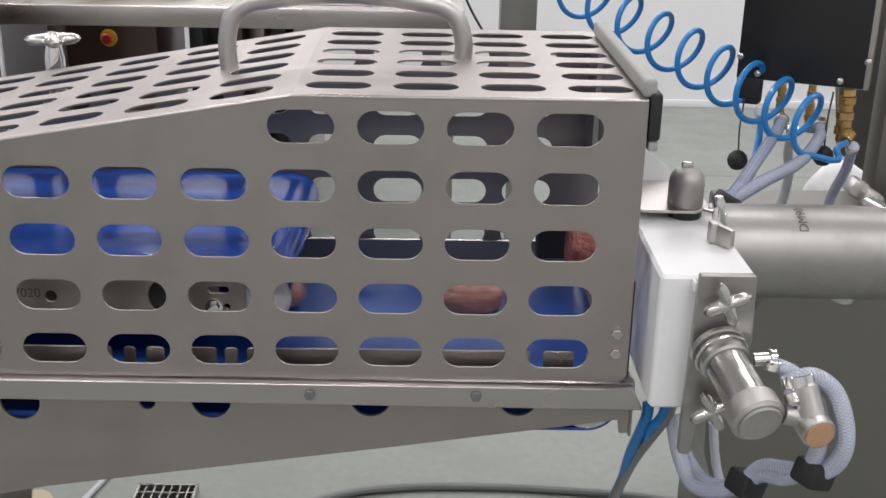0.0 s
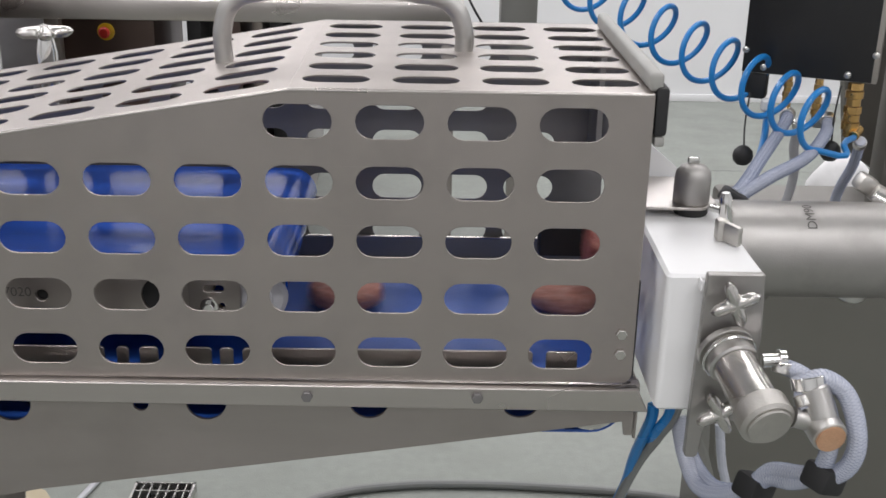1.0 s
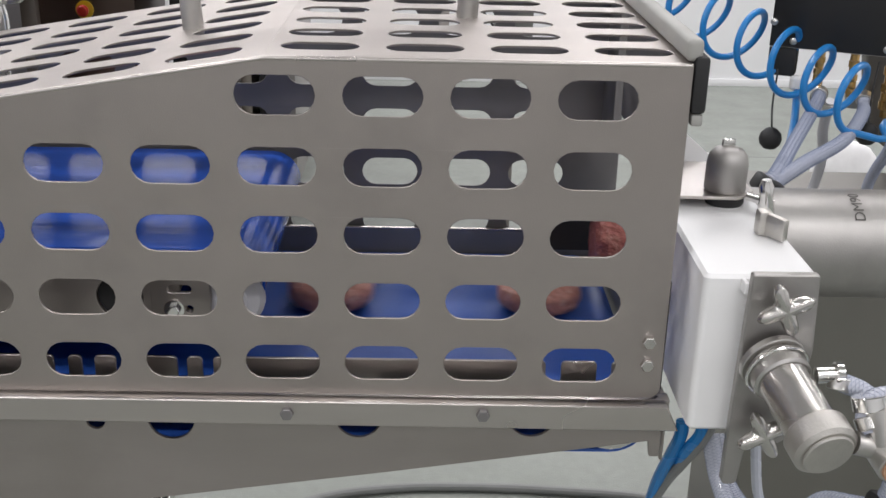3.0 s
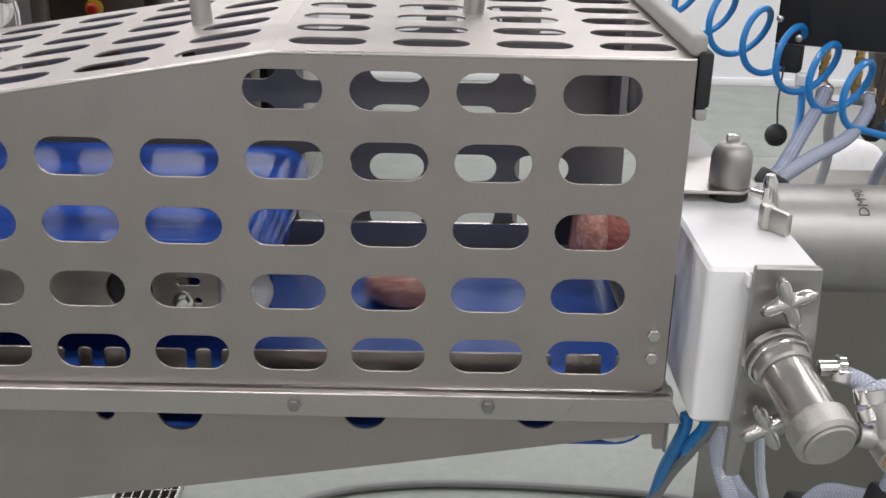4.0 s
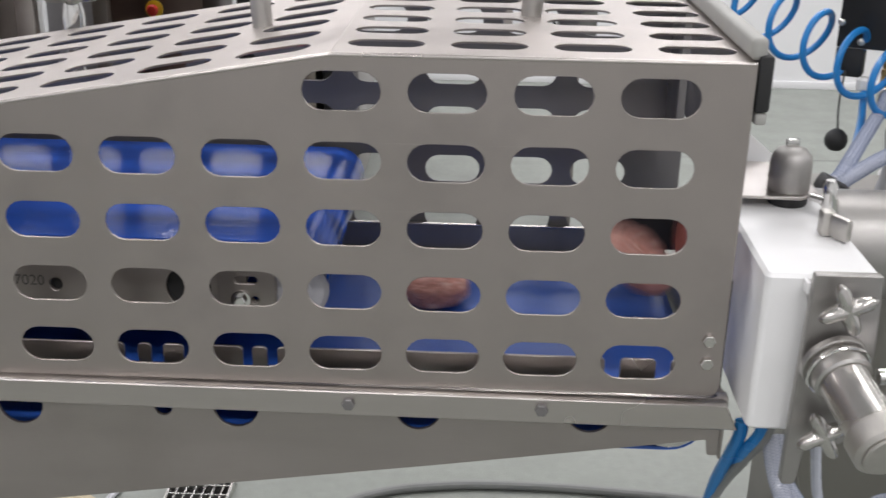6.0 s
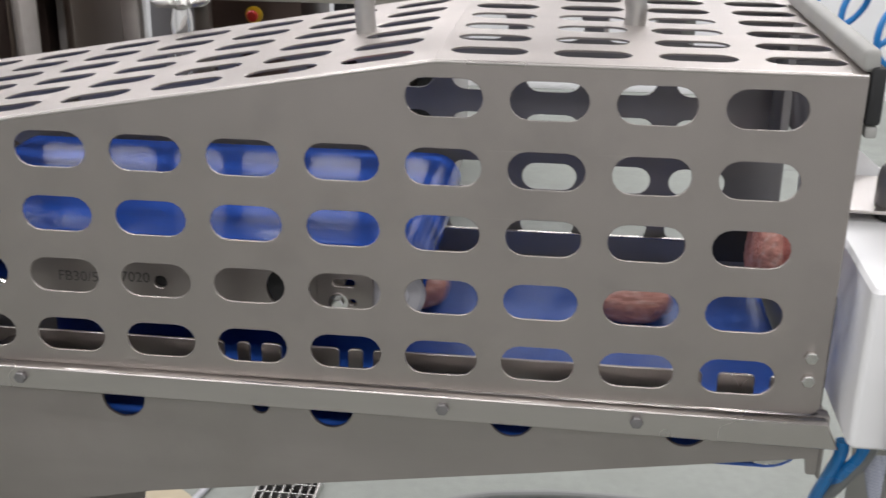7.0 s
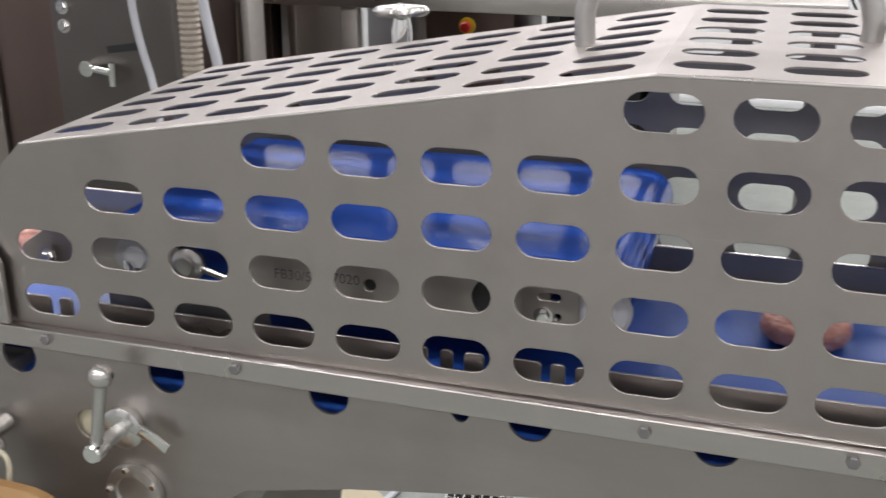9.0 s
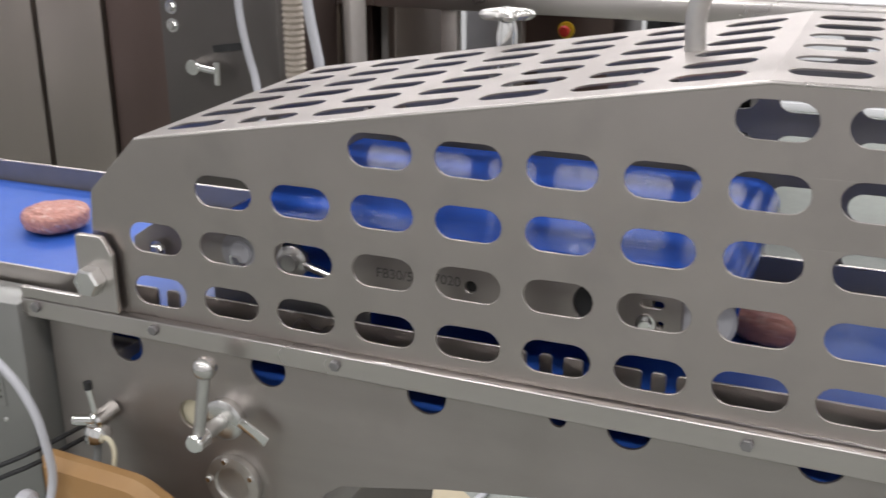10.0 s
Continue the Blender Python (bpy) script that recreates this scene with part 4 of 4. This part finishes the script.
part("pan", bm_box(-1.065, -0.895, 2.35, 2.545, 0.9065, 0.9140, 0.003), "white_sheet", scale_)
part("neck", bm_box(-0.9170, -0.8970, 2.44, 2.46, 0.9020, 0.9065), "steel", scale_)
part("indicator", bm_box(-0.9470, -0.8670, 2.52, 2.56, 0.9145, 1.0440, 0.004), "box_grey", scale_)
tray = thing("paper_sheet", (-0.35, 2.45, 0.8895), "white paper sheet with a red stamp on the bench", "paper")
part("sheet", bm_box(-0.55, -0.15, 2.26, 2.62, 0.8895, 0.8960, 0.002), "paper", tray)
part("stamp", ring_band((-0.33, 2.40, 0.8962), (-0.33, 2.40, 0.8980), 0.045, 0.038), "red", tray, "red ring stamp")
part("drawer_front", bm_box(-2.0, -1.48, 2.32, 2.9, 0.8900, 1.0640, 0.006), "far_steel", thing("bench_cabinet", (-1.75, 2.6, 0.8890), "grey steel cabinet standing on the bench", "cabinet"))

ecab = thing("switch_cabinet", (-1.1, 3.0, 0.0), "brown-tinted steel switch cabinet with a red emergency stop", "cabinet")
part("body", bm_box(-1.405, -1.085, 2.95, 3.4, 0.0, 1.5, 0.006), "brown_steel", ecab)
eb = part("stop_plate", lathe([(0.030, 0), (0.030, 0.004), (0.026, 0.006)], Matrix.Translation((-1.252, 2.9495, 0.665)) @ AX_Y, 28), "yellow", ecab, "yellow emergency stop collar")
part("stop_button", lathe([(0.010, 0), (0.010, 0.012), (0.019, 0.014), (0.020, 0.022), (0.014, 0.028), (0, 0.03)], Matrix.Translation((-1.252, 2.943, 0.665)) @ AX_Y, 24), "red", eb, "red mushroom button")
part("edge_trim", bm_box(-1.415, -1.4055, 2.945, 3.0, 0.0, 1.5, 0.002), "plate", ecab)
for i, (x, w, mt) in enumerate(((-0.98, 0.05, "rubber"), (-0.84, 0.06, "brown_steel"), (-0.75, 0.04, "far_steel"), (-0.68, 0.05, "rubber"), (-0.60, 0.05, "curtain"))):
    solo("stacked_panel", bm_box(x - w / 2, x + w / 2, 3.1, 3.7, 0.0, 1.15 + 0.02 * i, 0.006), mt, "narrow upright panel stored behind the bench", "panel", "stored panels")

gbox = thing("wall_unit", (-0.02, 2.5, 0.8), "grey sheet-metal unit on a slim post", "cabinet")
part("body", bm_box(0.09, 0.20, 2.48, 2.60, 0.62, 1.06, 0.004), "box_grey", gbox)
part("cap", bm_box(0.085, 0.205, 2.475, 2.605, 1.0605, 1.075, 0.002), "rail", gbox)
part("post", bm_box(0.13, 0.16, 2.52, 2.56, 0.0, 0.62), "plate", gbox)
solo("hanging_cable", hose([(-0.10, 2.8, 1.3), (-0.07, 2.75, 1.02), (-0.01, 2.7, 0.85), (0.05, 2.65, 0.75), (0.09, 2.6, 0.7)], 0.004), "rubber", "thin black cable hanging beside the post", "cable")

# ---- tall machines to the far side ----
def tall_cabinet(name, x0, x1, y0, y1, h, mat, label):
    t = thing(name, ((x0 + x1) / 2, (y0 + y1) / 2, 0), label, "cabinet")
    part("body", bm_box(x0, x1, y0, y1, 0.08, h, 0.006), mat, t)
    part("door", bm_box(x0 + 0.001, x1 - 0.001, y0 - 0.008, y0 - 0.0005, 0.10, h - 0.02, 0.002), mat, t)
    part("plinth", bm_box(x0 + 0.02, x1 - 0.02, y0 + 0.03, y1 - 0.02, 0.0, 0.0795), "rubber", t, "dark recessed plinth")
    return t


tall_cabinet("steel_cabinet", -3.4, -2.145, 1.35, 2.2, 1.22, "far_steel", "tall satin steel cabinet beside the conveyor")
tall_cabinet("steel_cabinet", -2.13, -1.935, 1.35, 2.2, 1.22, "far_steel", "narrow satin steel cabinet beside the conveyor")
tall_cabinet("dark_cabinet", -1.93, -1.755, 1.36, 2.2, 1.22, "brown_steel", "dark brown-tinted steel cabinet")
tc4 = thing("machine_panel", (-1.6, 1.4, 0), "grey steel machine panel with bolts and a drain valve", "machine")
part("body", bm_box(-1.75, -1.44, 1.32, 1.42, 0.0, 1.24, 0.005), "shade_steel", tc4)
for z in (0.942, 0.900):
    part("hex_bolt", hexbolt((-1.716, 1.3195, z), (0, -1, 0), 0.018, 0.012), "chrome", tc4)
part("valve_body", rod((-1.640, 1.3195, 0.816), (-1.640, 1.27, 0.816), 0.018, 20, 0.002), "chrome", tc4)
part("valve_stem", rod((-1.640, 1.285, 0.816), (-1.582, 1.280, 0.810), 0.009), "chrome", tc4)
part("valve_tee", rod((-1.577, 1.280, 0.832), (-1.579, 1.280, 0.780), 0.008), "chrome", tc4)
part("dark_tag", bm_turn(bm_box(-0.05, 0.05, -0.002, 0, -0.008, 0.008), Matrix.Translation((-1.56, 1.3175, 0.86)) @ Matrix.Rotation(-0.15, 4, "Y")), "rubber", tc4)
solo("hanging_hose", hose([(-1.4948, 1.2500, 1.0475), (-1.4895, 1.2500, 0.9409), (-1.4768, 1.2500, 0.8686), (-1.4615, 1.2500, 0.8078), (-1.43, 1.22, 0.70), (-1.40, 1.22, 0.45), (-1.40, 1.22, 0.02)], 0.0085), "white_hose", "white hose hanging in front of the machine panel", "hose")
solo("hanging_hose", hose([(-1.3477, 1.2800, 1.0497), (-1.3380, 1.2800, 0.9564), (-1.3276, 1.2800, 0.8972), (-1.3169, 1.2800, 0.8371), (-1.315, 1.27, 0.5), (-1.33, 1.27, 0.02)], 0.011), "white_hose", "thick white hose hanging behind the guard", "hose")
rib = thing("ribbed_duct", (-1.388, 1.30, 0.0), "upright beige ribbed plastic duct", "duct")
part("duct", lathe([(0.021 + (0.003 if i % 2 else 0.0), 0.3 + i * 0.0065) for i in range(146)], Matrix.Translation((-1.388, 1.30, 0)), 20), "beige_hose", rib)
part("duct_foot", rod((-1.388, 1.30, 0.0), (-1.388, 1.30, 0.3), 0.03), "plate", rib)
tc5 = thing("post_frame", (-1.31, 1.5, 0), "grey steel post of the machine frame", "post")
part("post", bm_box(-1.345, -1.325, 1.45, 1.53, 0, 1.24, 0.004), "plate", tc5)
random.seed(4)
for i in range(11):
    x = -2.06 + i * 0.040
    w = 0.022 + 0.010 * random.random()
    mt = ("far_steel", "curtain", "far_steel", "brown_steel", "curtain")[i % 5]
    solo("rack_panel", bm_turn(bm_box(-w / 2, w / 2, -0.25, 0.25, 0, 1.28 + 0.05 * random.random(), 0.004), Matrix.Translation((x, 2.62 + 0.03 * random.random(), 0)) @ Matrix.Rotation(0.05 * (random.random() - 0.5), 4, "Y")), mt, "upright steel sheet stored in a row", "panel", "row of stored sheets")
curtain = thing("strip_curtain", (-1.85, 3.76, 0.0), "pale plastic strip curtain behind the machines", "curtain")
for i in range(9):
    part("strip", bm_box(-2.25 + 0.10 * i, -2.16 + 0.10 * i, 3.75 + 0.02 * (i % 2), 3.755 + 0.02 * (i % 2), 0.0, 2.2, 0.001), "white_sheet", curtain)
for px_ in (-1.62,):
    solo("pale_door_leaf", bm_box(px_ - 0.085, px_ + 0.085, 3.15, 3.19, 0, 1.6, 0.004), "white_hose", "grey upright panel leaf behind the bench", "panel", "grey leaves")

# ---- controls on the side plate ----
lev = thing("clamp_lever", (-0.7400, 0.0, 0.7600), "polished clamping lever with a ball end on a round boss", "lever")
part("boss", lathe([(0.021, 0), (0.022, 0.003), (0.022, 0.010), (0.019, 0.012), (0.014, 0.013)], Matrix.Translation((-0.7420, 0.0122, 0.7590)) @ AX_Y, 32), "steel", lev)
part("shaft", rod((-0.7420, 0.004, 0.7590), (-0.7410, -0.036, 0.7620), 0.0078, 24, 0.002), "steel", lev)
part("eye", lathe([(0.004, 0), (0.008, 0.001), (0.0096, 0.004), (0.0096, 0.020), (0.008, 0.022)], Matrix.Translation((-0.7390, -0.032, 0.7620)) @ AX_Y, 24), "chrome", lev)
part("arm", rod((-0.7390, -0.044, 0.7640), (-0.7270, -0.042, 0.8340), 0.0060, 20, 0.001), "tube_steel", lev)
part("ball_end", lathe([(0.0118 * math.sin(a), -0.0118 * math.cos(a)) for a in [math.pi * i / 14 for i in range(1, 15)]], Matrix.Translation((-0.7260, -0.042, 0.8410)), 28), "satin", lev, "polished ball end")
part("lock_handle", bm_turn(bm_box(0, 0.034, -0.0015, 0.0015, -0.006, 0.006, 0.001), Matrix.Translation((-0.7180, -0.004, 0.7660)) @ Matrix.Rotation(radians(30), 4, "Y")), "chrome", lev)
fl = thing("round_flange", (-0.739, 0.01, 0.685), "round steel flange with small bolts on the side plate", "flange")
FX, FZ = -0.739, 0.684
part("disc", lathe([(0.031, 0), (0.032, 0.003), (0.031, 0.008), (0.020, 0.009), (0.019, 0.006), (0, 0.006)], Matrix.Translation((FX, 0.0122, FZ)) @ AX_Y, 36), "cast", fl)
for a in (0.5, 1.8, 3.1, 4.4, 5.6):
    part("hex_bolt", hexbolt((FX + 0.027 * math.cos(a), 0.0042, FZ + 0.027 * math.sin(a)), (0, -1, 0), 0.006, 0.003, False), "chrome", fl)
tv = thing("small_valve", (-0.8890, 0.0, 0.7440), "small chrome valve with a lever and side outlets", "valve")
part("body", rod((-0.8820, 0.012, 0.7420), (-0.8870, -0.020, 0.7380), 0.0095, 24, 0.003), "chrome", tv)
part("outlet", rod((-0.8870, -0.016, 0.7390), (-0.9120, -0.018, 0.7350), 0.006), "chrome", tv)
part("lever", rod((-0.8840, -0.018, 0.7490), (-0.8870, -0.020, 0.7790), 0.0035), "chrome", tv)
part("lever_tip", rod((-0.8870, -0.020, 0.7770), (-0.8875, -0.020, 0.7850), 0.0045), "rubber", tv)
part("skirt", lathe([(0.015, 0), (0.013, 0.010), (0.008, 0.016)], Matrix.Translation((-0.8890, -0.012, 0.7180)) @ Matrix.Rotation(0.2, 4, "X"), 20), "chrome", tv)
solo("hook_wire", hose([(-0.8770, -0.022, 0.7200), (-0.8690, -0.024, 0.7260), (-0.8600, -0.026, 0.7210), (-0.8580, -0.03, 0.6940), (-0.8580, -0.03, 0.6640)], 0.0028), "cream", "cream plastic coated wire hook", "hook")
solo("drain_tube", hose([(-0.8890, -0.012, 0.7200), (-0.8900, -0.02, 0.6840), (-0.8950, -0.03, 0.6240), (-0.9040, -0.03, 0.3040), (-0.9340, -0.02, 0.0120)], 0.0045), "cable", "grey drain tube below the small valve", "hose")
pan_loop = round_loop([(-0.918, 0.58), (-0.750, 0.58), (-0.752, 0.690), (-0.800, 0.716), (-0.918, 0.722)], [0.002, 0.002, 0.035, 0.06, 0.008], 12)
pan = thing("orange_cover", (-0.84, -0.06, 0.6), "rounded orange-tan plastic cover below the valve", "cover")
part("shell", sheet([pan_loop], 0.030, upright(-0.060), 0.010), "orange", pan)
solo("cover_stand", bm_box(-0.90, -0.79, -0.085, -0.035, 0.0, 0.5795, 0.004), "plate", "steel pedestal under the orange cover", "pedestal")
cbx = thing("control_box", (-1.1, 0.0, 0.88), "grey painted control box with a stencilled mark", "control box")
part("case", bm_box(-1.25, -0.966, -0.020, 0.030, 0.60, 0.858, 0.003), "box_grey", cbx)
mark = part("mark_plate", bm_box(-1.04, -1.000, -0.0212, -0.0204, 0.735, 0.768), "box_grey", cbx, "grey sign plate")
lettering("CE", 0.026, Matrix.Translation((-1.019, -0.0216, 0.752)) @ EN, "ink", "stencil", mark)
part("stand", bm_box(-1.2, -1.15, -0.015, 0.02, 0.0, 0.6, 0.003), "plate", cbx)
part("screw", lathe([(0.003, 0), (0.002, 0.0015), (0, 0.0018)], Matrix.Translation((-1.004, -0.0205, 0.718)) @ AX_Y, 12), "steel", cbx)
solo("hanging_hose", hose([(-1.02, -0.10, 0.88), (-0.965, -0.09, 0.858), (-0.936, -0.09, 0.836), (-0.905, -0.09, 0.805), (-0.887, -0.09, 0.759), (-0.892, -0.09, 0.683), (-0.90, -0.2, 0.60), (-0.98, -0.25, 0.5), (-1.0, -0.25, 0.01)], 0.0045), "white_hose", "white cable arching in front of the control box", "cable")
for dz in (0.0, -0.024):
    solo("black_cable", hose([(-1.10, -0.07, 0.640 + dz), (-1.02, -0.075, 0.668 + dz), (-0.970, -0.075, 0.698 + dz * 0.6), (-0.945, -0.055, 0.708 + dz * 0.6), (-0.925, 0.01, 0.712 + dz * 0.6)], 0.0026), "rubber", "thin black cable from the control box", "cable")
solo("pipe_stub", lathe([(0.012, 0), (0.014, 0.003), (0.014, 0.012), (0.010, 0.016), (0.010, 0.03)], Matrix.Translation((-0.935, -0.085, 0.672)) @ Matrix.Rotation(radians(100), 4, "Y"), 20), "white_hose", "white pipe stub beside the control box", "pipe")

# ---- meat ----
def patty_mesh(r, h, seed):
    bm = bmesh.new()
    bmesh.ops.create_uvsphere(bm, u_segments=44, v_segments=22, radius=1.0)
    for v in bm.verts:
        d = math.hypot(v.co.x, v.co.y)
        k = (1 - abs(v.co.z) ** 3.2) ** (1 / 3.2) if abs(v.co.z) < 1 else 0
        if d > 1e-6:
            v.co.x, v.co.y = v.co.x / d * k, v.co.y / d * k
            # flat faces: spread the polar rings
            f = min(1.0, d ** 0.8)
            v.co.x, v.co.y = v.co.x * f / max(k, 1e-6) * (k if d > 0.75 else 1) if k > 0 else 0, v.co.y * f / max(k, 1e-6) * (k if d > 0.75 else 1) if k > 0 else 0
        p = Vector((v.co.x * r, v.co.y * r, math.copysign(abs(v.co.z) ** 0.55, v.co.z) * h / 2))
        nz = noise.noise(p * 110 + Vector((seed, 0, 0))) * 0.0016 + noise.noise(p * 30 + Vector((0, seed, 0))) * 0.0016
        n = Vector((p.x, p.y, p.z * 3)).normalized()
        v.co = p + n * nz
    return as_mesh("minced_patty", bm)


PATTY_H = 0.031
patty_meshes = [patty_mesh(0.0412, PATTY_H, 3.7 * i) for i in range(3)]
PERIOD, LAND0, SPEED, SPEED_OUT, XDROP = 0.6377, 0.34, 0.358, 0.340, 0.0280
LATE = {3: 0.08, 11: 0.05, 12: -0.065, 13: -0.05, 14: -0.02}   # uneven feed
PY, PZ0 = 0.205, BELT + PATTY_H / 2 + 0.0005
patties = []
for k in range(-5, 17):
    ob = new("minced_patty", patty_meshes[k % 3])
    if not patty_meshes[k % 3].materials:
        patty_meshes[k % 3].materials.append(M["meat"])
        for poly in patty_meshes[k % 3].polygons:
            poly.use_smooth = True
    tagged(ob, "round raw minced meat patty on the blue belt", "patty", "patties on the belt")
    patties.append((k, ob))
LOG_Z = 0.925
log_bm = lathe([(0, -0.043), (0.024, -0.043), (0.033, -0.040), (0.0365, -0.034), (0.037, 0.0), (0.037, 0.13), (0, 0.13)], Matrix.Rotation(radians(90), 4, "Y"), 48)
for v in log_bm.verts:
    v.co += Vector((0.6, 1, 1)) * 0.0022 * noise.noise(v.co * 90)
log = solo("meat_strand", log_bm, "meat_log", "raw minced meat strand leaving the nozzle", "meat")


def motions():
    rows = []
    k0 = -1
    while True:
        c = LAND0 - 0.15 + PERIOD * k0 + LATE.get(k0, 0.0)
        nxt = LAND0 - 0.15 + PERIOD * (k0 + 1) + LATE.get(k0 + 1, 0.0)
        for t, x in ((c + 0.07, 0.104), (c + 0.22, 0.082), (nxt - 0.06, 0.068), (nxt - 0.005, 0.058)):
            if 0 <= t <= 10:
                rows.append((t, x))
        k0 += 1
        if c > 10:
            break
    rows = [(0.0, 0.072)] + rows + [(10.0, 0.092)]
    walk(log, [(t, pose(x, 0.19, LOG_Z)) for t, x in rows])
    for k, ob in patties:
        land = LAND0 + PERIOD * k + LATE.get(k, 0.0)
        cut = land - 0.15
        spin = 37 * k
        on_belt = lambda t: pose(XDROP - SPEED * min(1.0, t - land) - SPEED_OUT * max(0.0, t - land - 1.0), PY, PZ0, 0, 0, spin)
        rows = []
        waiting = 0.19
        if land <= 0:
            times = [0.0, 0.1] + [0.1 + 0.5 * i for i in range(1, 20)] + [9.9, 10.0]
            rows = [(t, on_belt(t)) for t in times]
        else:
            inside = pose(waiting, 0.19, LOG_Z, 0, -86, 0)
            if cut - PERIOD > 0:
                rows += [(0.0, inside)]
                if cut - PERIOD > 0.1:
                    rows += [(cut - PERIOD, inside)]
            else:
                rows += [(0.0, pose(waiting - 0.1, 0.19, LOG_Z, 0, -86, 0))]
            seq = [(cut - 0.35, pose(0.075, 0.19, LOG_Z, 0, -88, 0)), (cut - 0.02, pose(0.028, 0.19, LOG_Z, 0, -86, 0)), (cut + 0.05, pose(0.022, 0.187, LOG_Z - 0.012, 0, -50, spin * 0.3)),
                   (cut + 0.09, pose(0.020, 0.184, LOG_Z - 0.036, 0, -18, spin * 0.7))]
            rows += [r for r in seq if r[0] > rows[-1][0] + 0.03 and r[0] < 10]
            t = land - 0.025
            while t < 9.9:
                if t > rows[-1][0]:
                    rows.append((t, on_belt(t)))
                t += 0.08 if t < land + 0.3 else 0.4
            if land < 10:
                rows.append((10.0, on_belt(10.0)))
            elif rows[-1][0] < 9.95:
                rows.append((10.0, pose(0.075, 0.19, LOG_Z, 0, -88, 0)))
        walk(ob, rows)


motions()
